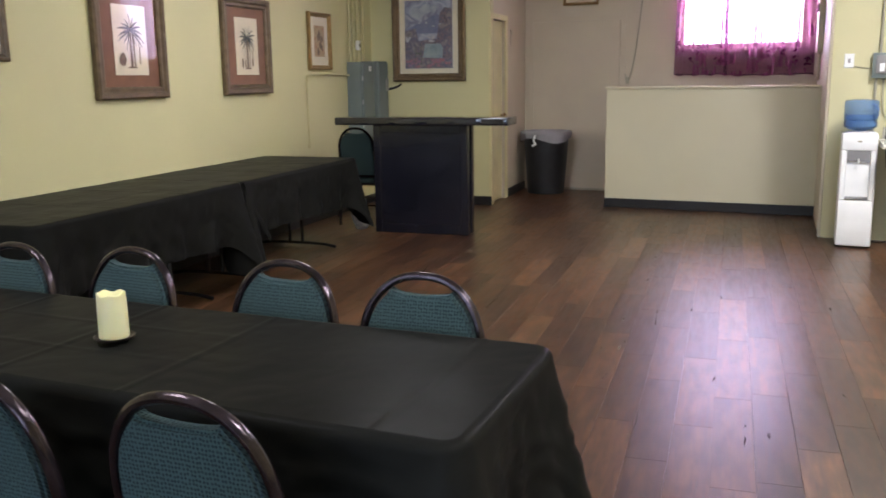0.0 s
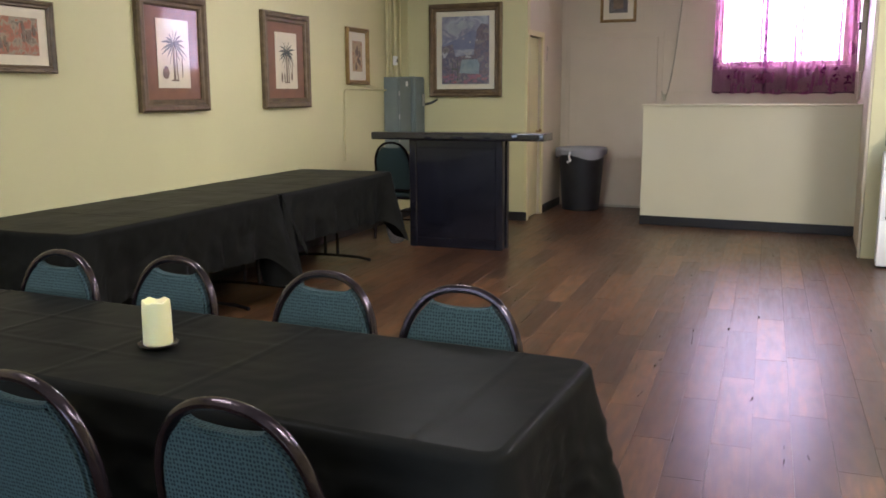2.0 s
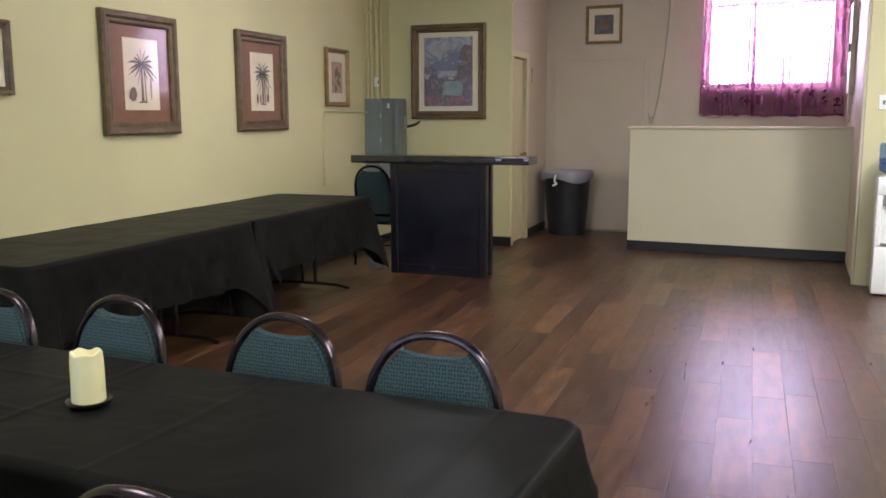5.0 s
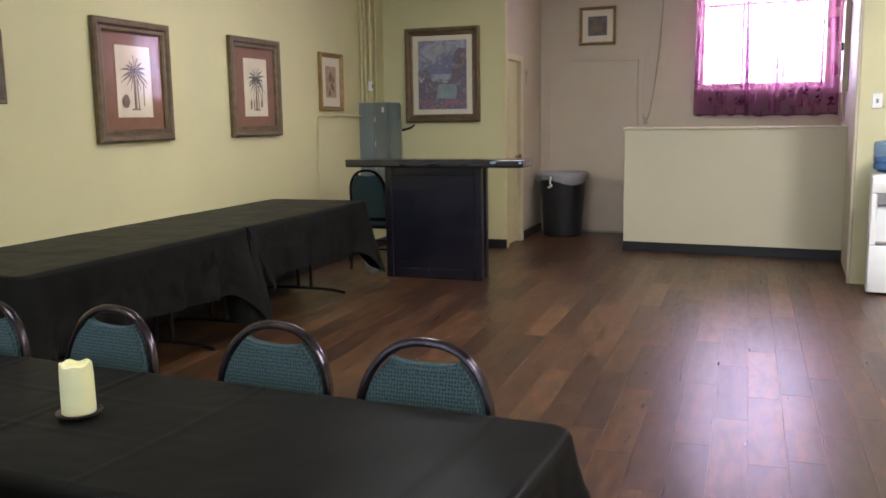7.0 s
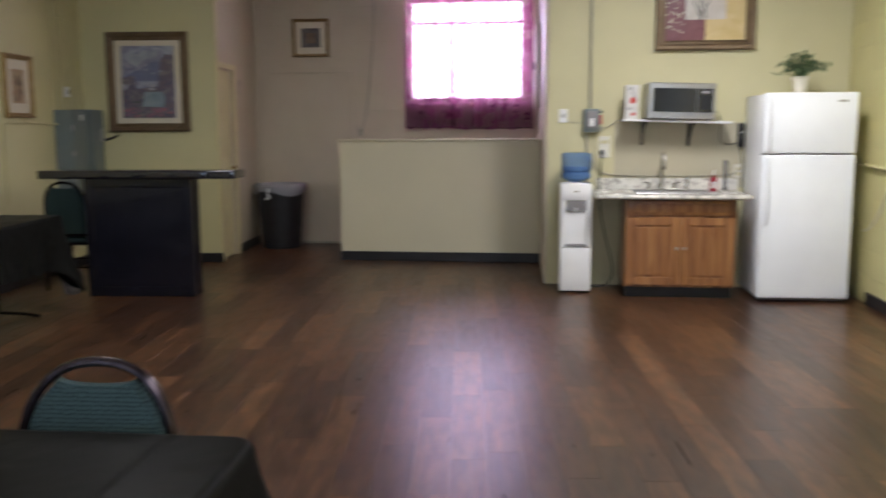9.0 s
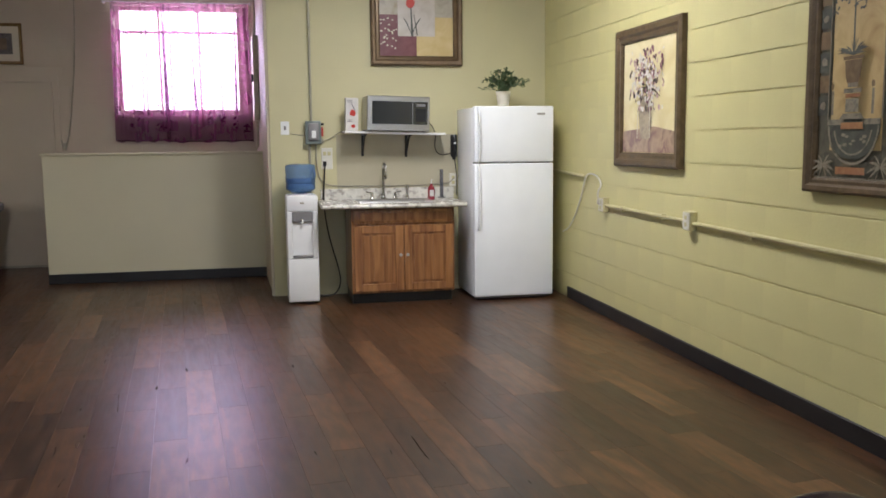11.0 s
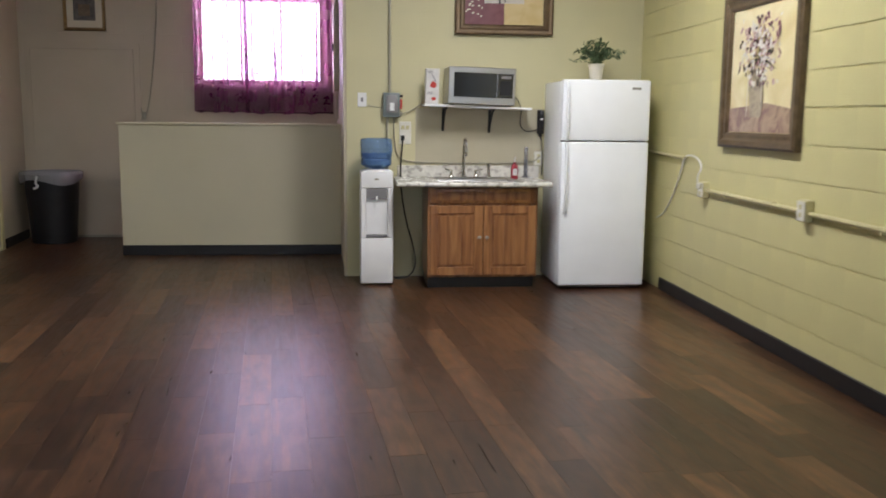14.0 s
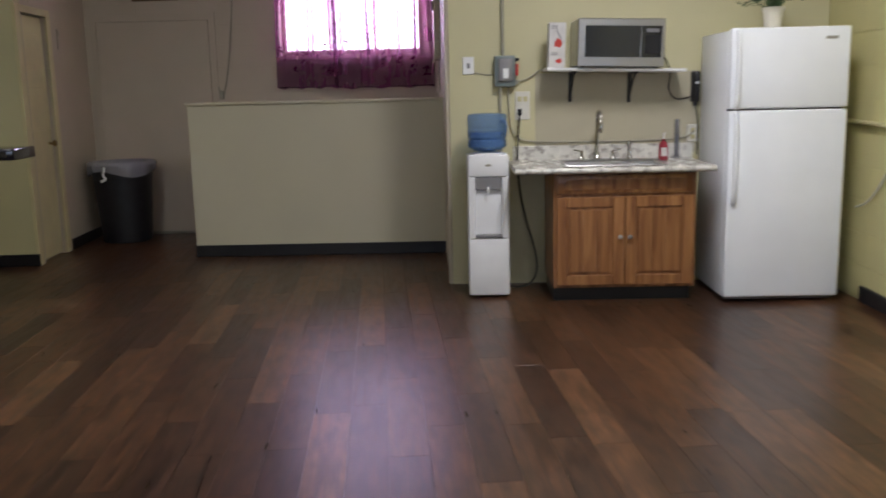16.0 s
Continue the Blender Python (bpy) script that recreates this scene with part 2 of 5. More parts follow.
M_casing = material("yellow_casing_paint", (0.62, 0.56, 0.30), 0.4, vary=0.08, scale=5, bump=0.08)
M_ceil = material("white_ceiling", (0.75, 0.73, 0.68), 0.8, vary=0.05, scale=3, bump=0.2)
M_base = material("black_vinyl_baseboard", (0.016, 0.015, 0.016), 0.45, vary=0.3, scale=5, bump=0.05)
M_sub = material("dark_subfloor", (0.03, 0.018, 0.012), 0.8)
M_plank = planks_material("laminate_board", False)
M_plank_far = planks_material("laminate_board_far", True)
M_cloth = material("black_plastic_cloth", (0.0125, 0.0125, 0.0115), 0.33, vary=0.2, scale=5, fine=13, bump=0.22, spec=0.014)
M_tabletop = material("dark_table_top", (0.06, 0.045, 0.035), 0.5)
M_blackmetal = material("black_metal", (0.012, 0.012, 0.013), 0.4, metal=0.3, vary=0.3, scale=14)
M_frame = material("dark_bronze_chair_tube", (0.060, 0.046, 0.054), 0.17, metal=0.8, vary=0.5, scale=22, fine=160, bump=0.15)
M_fabric = fabric_material("teal_upholstery", (0.058, 0.096, 0.098), (0.010, 0.018, 0.026))
M_wax = material("ivory_wax", (0.84, 0.79, 0.46), 0.4, vary=0.06, scale=12, bump=0.05)
M_wax.node_tree.nodes["Principled BSDF"].inputs["Subsurface Weight"].default_value = 0.35
M_wax.node_tree.nodes["Principled BSDF"].inputs["Subsurface Radius"].default_value = (0.02, 0.014, 0.006)
M_dish = material("dark_bronze_dish", (0.03, 0.02, 0.014), 0.35, metal=0.6)
M_bar = material("black_lacquered_bar", (0.010, 0.010, 0.016), 0.22, vary=0.3, scale=4, fine=30, bump=0.06, coat=0.3)
M_bartop = material("black_gloss_bar_top", (0.012, 0.011, 0.016), 0.10, vary=0.3, scale=3, fine=20, bump=0.12, coat=0.7)
M_panel = material("grey_electrical_enamel", (0.16, 0.19, 0.185), 0.38, vary=0.12, scale=5, bump=0.08)
M_white = material("white_enamel", (0.89, 0.91, 0.93), 0.3, vary=0.03, scale=4, fine=220, bump=0.10)
M_whiteplastic = material("white_plastic", (0.78, 0.78, 0.77), 0.38, vary=0.05, scale=6, bump=0.03)
M_greyplastic = material("grey_plastic", (0.22, 0.21, 0.21), 0.4, vary=0.1)
M_gap = material("dark_gap", (0.01, 0.01, 0.01), 0.9, bump=0)
M_steel = material("brushed_steel", (0.46, 0.45, 0.43), 0.3, metal=0.9, vary=0.1, scale=3, fine=120, bump=0.08, stretch=(0.1, 1, 8))
M_chrome = material("brushed_nickel", (0.55, 0.53, 0.49), 0.16, metal=1.0, vary=0.06, bump=0)
M_darkglass = material("dark_oven_glass", (0.012, 0.012, 0.015), 0.05, vary=0.1, bump=0, coat=1.0)
M_cab = wood_material("honey_alder", (0.16, 0.060, 0.020), (0.37, 0.172, 0.060), axis=(14, 14, 1.2))
M_cabdark = wood_material("honey_alder_dark", (0.13, 0.050, 0.017), (0.31, 0.135, 0.046), axis=(14, 14, 1.2))
M_counter = speckle_material("marble_look_laminate", (0.66, 0.64, 0.57), (0.36, 0.33, 0.29))
M_bottle = clear_material("blue_water_bottle", (0.20, 0.36, 0.62), 0.06, 0.68)
M_water = clear_material("blue_water", (0.10, 0.24, 0.52), 0.03, 0.5)
M_clear = clear_material("clear_plastic", (0.5, 0.5, 0.53), 0.12, 0.84)
M_glass = clear_material("window_glass", (0.9, 0.95, 1.0), 0.02, 0.93)
M_bin = material("black_bin_plastic", (0.014, 0.014, 0.016), 0.42, vary=0.3, scale=8, bump=0.1)
M_liner = clear_material("clear_bin_liner", (0.58, 0.58, 0.61), 0.18, 0.52)
M_sheer = sheer_material("purple_voile", (0.25, 0.085, 0.17), 0.36)
M_stitch = sheer_material("purple_embroidery", (0.08, 0.01, 0.05), 0.05)
M_sky = glow_material("bright_yard", (0.95, 0.96, 1.0), 9.5)
M_street = glow_material("bright_street", (0.78, 0.88, 1.0), 3.4)
M_tube = glow_material("ceiling_tube_diffuser", (1.0, 0.95, 0.85), 4.0)
M_framewood = material("brown_picture_frame", (0.125, 0.085, 0.045), 0.38, vary=0.35, scale=18, fine=140, bump=0.35, metal=0.15)
M_framegold = material("gold_picture_frame", (0.28, 0.18, 0.07), 0.32, metal=0.6, vary=0.25, scale=20, bump=0.2)
M_framebronze = material("bronze_picture_frame", (0.15, 0.10, 0.055), 0.36, metal=0.4, vary=0.25, scale=16, bump=0.2)
M_matred = material("russet_mat_board", (0.19, 0.085, 0.042), 0.5, vary=0.18, scale=9, bump=0.0, coat=0.6)
M_matcream = material("cream_mat_board", (0.68, 0.62, 0.48), 0.5, vary=0.05, bump=0.0, coat=1.0)
M_paper = material("aged_print_paper", (0.68, 0.60, 0.44), 0.5, vary=0.12, scale=5, bump=0.0, coat=1.0)
M_ink = material("grey_green_ink", (0.075, 0.082, 0.072), 0.5, vary=0.3, scale=30, bump=0.0, coat=0.8)
M_inkbrown = material("brown_ink", (0.17, 0.115, 0.075), 0.5, vary=0.3, scale=30, bump=0.0, coat=0.8)
M_conduit = material("painted_conduit", (0.55, 0.50, 0.27), 0.4, vary=0.1, scale=8, bump=0.05)
M_greyconduit = material("galvanised_conduit", (0.36, 0.34, 0.26), 0.4, metal=0.25, vary=0.15)
M_cord = material("black_cord", (0.012, 0.012, 0.012), 0.5, bump=0)
M_whitecord = material("white_cord", (0.68, 0.66, 0.58), 0.45, bump=0)
M_red = material("red_plastic", (0.50, 0.045, 0.03), 0.35, bump=0)
M_pinksoap = clear_material("red_soap", (0.42, 0.05, 0.07), 0.08, 0.4)
M_card = material("printed_carton", (0.62, 0.60, 0.57), 0.45, vary=0.12, scale=20, bump=0)
M_leaf = material("plant_leaf", (0.075, 0.120, 0.050), 0.45, vary=0.45, scale=22, bump=0.1)
M_pot = material("cream_pot", (0.70, 0.66, 0.54), 0.4, vary=0.05, bump=0.05)
M_black = material("black_plastic", (0.012, 0.012, 0.013), 0.35, vary=0.2, bump=0.03)

# ---- mesh helpers ----


def box(bm, x0, y0, z0, x1, y1, z1, bevel=0.0, seg=1):
    r = bmesh.ops.create_cube(bm, size=1.0, matrix=Matrix.LocRotScale(((x0 + x1) / 2, (y0 + y1) / 2, (z0 + z1) / 2), None, (abs(x1 - x0), abs(y1 - y0), abs(z1 - z0))))
    if bevel:
        ed = list({e for v in r["verts"] for e in v.link_edges})
        bmesh.ops.bevel(bm, geom=ed, offset=bevel, segments=seg, affect="EDGES", profile=0.5)
    return bm


def B(*a, **k):
    return box(bmesh.new(), *a, **k)


def lathe(bm, prof, seg=32, at=(0, 0, 0), sx=1.0, sy=1.0):
    """A turned shape: prof is a list of radius, height."""
    rings = []
    for r, z in prof:
        rings.append([bm.verts.new((at[0] + r * sx * math.cos(2 * math.pi * i / seg), at[1] + r * sy * math.sin(2 * math.pi * i / seg), at[2] + z)) for i in range(seg)])
    for a, b in zip(rings, rings[1:]):
        for i in range(seg):
            bm.faces.new((a[i], a[(i + 1) % seg], b[(i + 1) % seg], b[i]))
    if prof[0][0] > 1e-4:
        bm.faces.new(rings[0][::-1])
    if prof[-1][0] > 1e-4:
        bm.faces.new(rings[-1])
    return bm


def tube(bm, pts, r, seg=10, flat=1.0, smooth=3):
    """A round or flattened rod along the points, with its bends rounded."""
    p = [Vector(q) for q in pts]
    for _ in range(smooth):
        if len(p) > 2:
            q = [p[0]]
            for a, b in zip(p, p[1:]):
                q += [a.lerp(b, 0.25), a.lerp(b, 0.75)]
            p = q + [p[-1]]
    rings, up = [], None
    for i, c in enumerate(p):
        d = (p[min(i + 1, len(p) - 1)] - p[max(i - 1, 0)]).normalized()
        if up is None:
            up = Vector((0, 1, 0)) if abs(d.y) < 0.9 else Vector((1, 0, 0))
        side = d.cross(up).normalized()
        up = side.cross(d).normalized()
        rings.append([bm.verts.new(c + side * (r * math.cos(2 * math.pi * j / seg)) + up * (r * flat * math.sin(2 * math.pi * j / seg))) for j in range(seg)])
    for a, b in zip(rings, rings[1:]):
        for j in range(seg):
            bm.faces.new((a[j], a[(j + 1) % seg], b[(j + 1) % seg], b[j]))
    bm.faces.new(rings[0][::-1])
    bm.faces.new(rings[-1])
    return bm


def T(*a, **k):
    return tube(bmesh.new(), *a, **k)


def plate(bm, outline, y0, y1):
    """A flat shape in x and z, given as an outline, with thickness in y."""
    a = [bm.verts.new((x, y0, z)) for x, z in outline]
    b = [bm.verts.new((x, y1, z)) for x, z in outline]
    bm.faces.new(a)
    bm.faces.new(b[::-1])
    n = len(a)
    for i in range(n):
        bm.faces.new((a[i], b[i], b[(i + 1) % n], a[(i + 1) % n]))
    return bm


def mesh_of(name, bm, mat, smooth=35):
    bmesh.ops.recalc_face_normals(bm, faces=bm.faces)
    me = bpy.data.meshes.new(name)
    bm.to_mesh(me)
    bm.free()
    if smooth:
        me.shade_smooth()
        me.set_sharp_from_angle(angle=radians(smooth))
    me.materials.append(mat)
    return me


def part(name, bm, mat, parent, label="", smooth=35):
    ob = new(name, mesh_of(name, bm, mat, smooth))
    ob.parent = parent
    if label:
        ob["label"] = label
    return ob


def thing(name, m, label, category, group=""):
    e = new(name)
    e.empty_display_size = 0.1
    e.matrix_basis = m
    return tagged(e, label, category, group)


def structure(name, bm, mat, label="", category="", m=None, smooth=35):
    ob = new(name, mesh_of(name, bm, mat, smooth))
    if m is not None:
        ob.matrix_basis = m
    return tagged(ob, label, category, kind="structure")


# ---- the room ----
H = 3.3
SLANT = 4.3
LW = pose(-4.02, 5.0, 0, 0, 0, SLANT)          # left wall: its own y runs along the wall, x into the room
PW = pose(-3.03, 10.68, 0, 0, 0, SLANT)        # corner of the boxed-out block beside the alcove

floor = structure("floor", B(-6, -3.6, -0.12, 3.5, 12.9, -0.012), M_sub, "dark brown laminate plank floor with a dull shine", "floor")
structure("ceiling", B(-6, -3.6, H, 3.5, 12.9, H + 0.15), M_ceil, "plain white ceiling", "ceiling")
structure("wall_west", B(-0.25, -9.0, 0, 0, 5.75, H), M_wall, "pale yellow painted plaster wall", "wall", LW)
structure("wall_north_west", B(-1.9, 0, 0, 0, 0.12, H), M_wall, "pale yellow painted wall behind the bar", "wall", PW)
wall_r = structure("wall_east", B(2.956, -3.6, 0, 3.25, 9.95, H), M_block, "yellow painted concrete block wall", "wall")
structure("wall_kitchen", B(0.40, 9.70, 0, 2.95, 9.95, H), M_blockwall, "tan yellow painted block wall behind the kitchenette", "wall")
AE = pose(0.388, 9.70, 0, 0, 0, 2.6)           # east side of the alcove
structure("wall_alcove_east", B(0.0, 0.256, 0, 0.20, 2.95, H), M_alcove, "tan painted side wall of the alcove", "wall", AE)

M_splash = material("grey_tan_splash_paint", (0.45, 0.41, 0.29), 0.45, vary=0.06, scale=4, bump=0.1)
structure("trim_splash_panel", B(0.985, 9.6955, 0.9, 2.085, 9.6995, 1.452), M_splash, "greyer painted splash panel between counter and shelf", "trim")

# side wall of the alcove with the doorway through it
DO0, DO1, DOH = 0.06, 0.62, 2.05
bm = bmesh.new()
box(bm, -0.12, 0.122, 0, 0, 0.13, H)
box(bm, -0.12, DO1, 0, 0, 1.75, H)
box(bm, -0.12, 0.13, DOH, 0, DO1, H)
structure("wall_alcove_west", bm, M_alcove, "tan painted side wall with a narrow doorway", "wall", PW)
structure("wall_store", B(-1.6, 0.125, 0, -1.5, 1.75, H), M_alcove, "plain wall of the small room behind the door", "wall", PW)

# back wall with the window opening
WX0, WX1, WZ0, WZ1 = -1.26, 0.13, 1.72, 2.93
bm = bmesh.new()
box(bm, -4.6, 12.29, 0, WX0, 12.55, H)
box(bm, WX1, 12.29, 0, 0.395, 12.55, H)
box(bm, WX0, 12.29, 0, WX1, 12.55, WZ0)
box(bm, WX0, 12.29, WZ1, WX1, 12.55, H)
structure("wall_north", bm, M_alcove, "tan painted block wall with a window high up", "wall")

# low wall of the boxed stair head
bm = bmesh.new()
box(bm, -1.80, 10.95, 0.0, 0.36, 11.07, 1.275, bevel=0.004)
structure("wall_low", bm, M_low, "waist-high cream painted partition wall", "wall")
structure("trim_low_wall_cap", B(-1.815, 10.93, 1.275, 0.36, 11.09, 1.30, bevel=0.006), M_low, "cream painted cap on the low wall", "trim")

# shop front behind the walk
bm = bmesh.new()
box(bm, -4.4, -3.25, 0, -3.0, -3.0, H)
box(bm, 2.2, -3.25, 0, 2.95, -3.0, H)
box(bm, -3.0, -3.25, 0, 2.2, -3.0, 0.75)
box(bm, -3.0, -3.25, 2.75, 2.2, -3.0, H)
structure("wall_south", bm, M_wall, "pale yellow painted wall with a wide shop window", "wall")
structure("backdrop_street", B(-8, -9.1, -1, 8, -9.0, 6), M_street, "bright daylight outside the shop window", "backdrop")
structure("backdrop_yard", B(-5, 14.0, -1, 4, 14.1, 6), M_sky, "overexposed daylight outside the back window", "backdrop")


def baseboard(name, x0, y0, x1, y1, m=None):
    structure(name, B(x0, y0, 0, x1, y1, 0.10, bevel=0.004), M_base, "black vinyl baseboard", "baseboard", m)


baseboard("baseboard_east", 2.936, -3.0, 2.955, 9.0)
baseboard("baseboard_low_wall", -1.80, 10.935, 0.34, 10.949)
baseboard("baseboard_west", 0.001, -8, 0.015, 5.62, LW)
baseboard("baseboard_block", -1.45, -0.016, 0.012, -0.001, PW)
baseboard("baseboard_alcove", 0.001, 0.75, 0.014, 1.58, PW)

# doorway in the alcove's side: door leaf, casing
d = structure("door_2", B(-0.075, DO0 + 0.01, 0.01, -0.035, DO1 - 0.01, DOH - 0.01, bevel=0.003), M_casing, "closed narrow yellow painted door", "door", PW)
part("knob", lathe(bmesh.new(), [(0.012, 0), (0.012, 0.03), (0.028, 0.04), (0.030, 0.055), (0.018, 0.068), (0.0, 0.07)], 20), M_framegold, d, "brass door knob").matrix_basis = pose(-0.035, DO1 - 0.08, 0.98, 0, 90, 0)
for z in (0.3, 1.6):
    part("panel", B(-0.037, DO0 + 0.12, z - 0.15, -0.028, DO1 - 0.12, z + (0.8 if z < 1 else 0.3), bevel=0.006), M_casing, d)
structure("trim_door_left", B(-0.02, -0.012, 0, 0.012, DO0, DOH + 0.06, bevel=0.003), M_casing, "yellow painted door casing", "trim", PW)
structure("trim_door_right", B(-0.02, DO1, 0, 0.012, DO1 + 0.09, DOH + 0.06, bevel=0.003), M_casing, "yellow painted door casing", "trim", PW)
structure("trim_door_head", B(-0.02, DO0, DOH, 0.012, DO1, DOH + 0.06, bevel=0.003), M_casing, "yellow painted door casing", "trim", PW)

# flush door in the back wall
d = structure("door_1", B(-3.03, 12.262, 0.012, -1.945, 12.288, 2.075, bevel=0.004), M_door, "closed wide flush door painted tan", "door")
for z in (0.35, 1.15, 1.85):
    part("hinge", T([(-3.035, 12.256, z - 0.05), (-3.035, 12.256, z + 0.05)], 0.009), M_door, d)
part("sweep", B(-3.02, 12.255, 0.004, -1.95, 12.262, 0.03), M_greyconduit, d, "grey metal door sweep")
structure("trim_back_door", plate(bmesh.new(), [(-3.09, 0), (-3.09, 2.14), (-1.88, 2.14), (-1.88, 0), (-1.94, 0), (-1.94, 2.08), (-3.035, 2.08), (-3.035, 0)], 12.272, 12.289), M_door, "tan painted casing round the flush door", "trim")

# window in the back wall
w = structure("window_1", B(WX0, 12.40, WZ0, WX1, 12.41, WZ1), M_glass, "steel window flooded with daylight", "window")
w.visible_shadow = False
for a, b in ((WX0, WX0 + 0.05), (-0.80, -0.775), (-0.36, -0.335), (WX1 - 0.05, WX1)):
    part("mullion", B(a, 12.385, WZ0, b, 12.43, WZ1, bevel=0.004), M_door, w)
for a, b in ((WZ0, WZ0 + 0.05), (2.63, 2.66), (WZ1 - 0.05, WZ1)):
    part("rail", B(WX0, 12.38, a, WX1, 12.435, b, bevel=0.004), M_door, w)
part("window_sill", B(WX0 - 0.04, 12.25, WZ0 - 0.04, WX1 + 0.04, 12.39, WZ0, bevel=0.006), M_door, w)

# shop window
w = structure("window_2", B(-3.0, -3.13, 0.75, 2.2, -3.12, 2.75), M_glass, "wide shop window with dark mullions", "window")
w.visible_shadow = False
for x in (-3.0, -1.3, 0.45, 2.14):
    part("mullion", B(x, -3.16, 0.75, x + 0.06, -3.08, 2.75, bevel=0.004), M_blackmetal, w)


def curtain(name, x0, x1, z0, z1, y, mat, seed, label):
    """A gathered voile panel: folds that tighten towards the rod, a wavy hem."""
    c = thing(name, pose(0, 0, 0), label, "curtain", "window curtains")
    rnd = random.Random(seed)
    ph = [rnd.uniform(0, 6.28) for _ in range(4)]
    gp = (rnd.uniform(0.2, 0.45), rnd.uniform(0.55, 0.9))
    bm = bmesh.new()
    nx, nz, rows = 200, 22, []
    for j in range(nz + 1):
        v = j / nz
        row = []
        for i in range(nx + 1):
            u = i / nx
            amp = 0.012 + 0.016 * v
            amp += 0.014 * (math.exp(-((u - gp[0]) / 0.05) ** 2) + math.exp(-((u - gp[1]) / 0.035) ** 2))
            yy = amp * (math.sin(u * 74 + ph[0] + 1.1 * math.sin(3 * u + v)) + 0.7 * math.sin(u * 31 + ph[1] + v * 1.5))
            xx = x0 + (x1 - x0) * u + 0.03 * v * (u - 0.5)
            zz = z1 + (z0 - z1) * v + (0.012 * math.sin(u * 22 + ph[2]) if j == nz else 0)
            row.append(bm.verts.new((xx, y + yy, zz)))
        rows.append(row)
    for a, b in zip(rows, rows[1:]):
        for i in range(nx):
            bm.faces.new((a[i], a[i + 1], b[i + 1], b[i]))
    part("voile", bm, mat, c)
    bm = bmesh.new()
    for k in range(9):
        u = rnd.uniform(0.05, 0.95)
        z = z0 + rnd.uniform(0.10, 0.42)
        cx = x0 + (x1 - x0) * u
        for _ in range(7):
            a = rnd.uniform(0, 6.28)
            q = rnd.uniform(0.01, 0.04)
            px, pz, s = cx + q * math.cos(a), z + q * math.sin(a), rnd.uniform(0.007, 0.016)
            plate(bm, [(px + s * math.cos(t), pz + 0.7 * s * math.sin(t)) for t in (0, 1, 2.1, 3.1, 4.2, 5.2)], y - 0.036, y - 0.035)
    tagged(part("embroidery", bm, M_stitch, c, "dark embroidered flower sprigs"), kind="stuff")
    for k in range(5):
        # gathered pleats: doubled cloth that narrows towards the rod
        u = (k + rnd.uniform(0.1, 0.9)) / 5
        cx, wd, zt = x0 + (x1 - x0) * u, rnd.uniform(0.006, 0.026), z1 - rnd.choice((0.0, 0.0, 0.35, 0.55))
        sk = rnd.uniform(-0.03, 0.03)
        for q in range(1 + (k in (1, 4))):
            bm = bmesh.new()
            g = []
            for j in range(15):
                v = j / 14
                hw = wd * (0.22 + 0.78 * v) * (1 - 0.15 * q)
                g.append([bm.verts.new((cx + sk * v + hw * (i / 3 - 1), y - 0.034 - 0.005 * q - 0.006 * math.sin(i * 1.0), zt + (z0 + 0.30 - zt) * v)) for i in range(7)])
            for a, b in zip(g, g[1:]):
                for i in range(6):
                    bm.faces.new((a[i], a[i + 1], b[i + 1], b[i]))
            part("pleat", bm, mat, c)
    part("hem", T([(x0 + 0.01, y, z0 + 0.01), ((x0 + x1) / 2, y - 0.004, z0 + 0.004), (x1 + 0.01, y, z0 + 0.012)], 0.006, seg=6), mat, c)
    return c


curtain("curtain", WX0 - 0.015, -0.70, 1.41, 2.95, 12.205, M_sheer, 3, "gathered sheer purple curtain panel with embroidered sprigs")
curtain("curtain", -0.72, WX1 + 0.09, 1.40, 2.95, 12.20, M_sheer, 8, "sheer purple curtain panel with a dark hem")
r = thing("curtain_rod", pose(0, 0, 0), "thin white curtain rod above the window", "curtain rod")
part("rod", T([(WX0 - 0.10, 12.205, 2.955), (WX1 + 0.12, 12.205, 2.955)], 0.009), M_whiteplastic, r)
for x in (WX0 - 0.09, WX1 + 0.11):
    part("bracket", B(x - 0.01, 12.20, 2.94, x + 0.01, 12.289, 2.97, bevel=0.003), M_whiteplastic, r)

# ceiling fittings
for lx, ly, lw in LAMPS:
    c = thing("ceiling_light", pose(lx, ly, H, 0, 0, 90), "white fluorescent ceiling fitting", "ceiling light", "ceiling lights")
    part("frame", B(-0.66, -0.32, -0.07, 0.66, 0.32, 0.0, bevel=0.01), M_whiteplastic, c)
    part("diffuser", B(-0.6, -0.27, -0.085, 0.6, 0.27, -0.072, bevel=0.004), M_tube, c)

# ---- banquet chairs ----


def arch(w, z0, z1, n=18, k=2.3):
    """Half of a rounded back: points from one side over the top to the other."""
    out = []
    for i in range(n + 1):
        a = math.pi * i / n
        ca, sa = math.cos(a), math.sin(a)
        out.append((-w * math.copysign(abs(ca) ** (2 / k), ca), z0 + (z1 - z0) * abs(sa) ** (2 / k)))
    return out


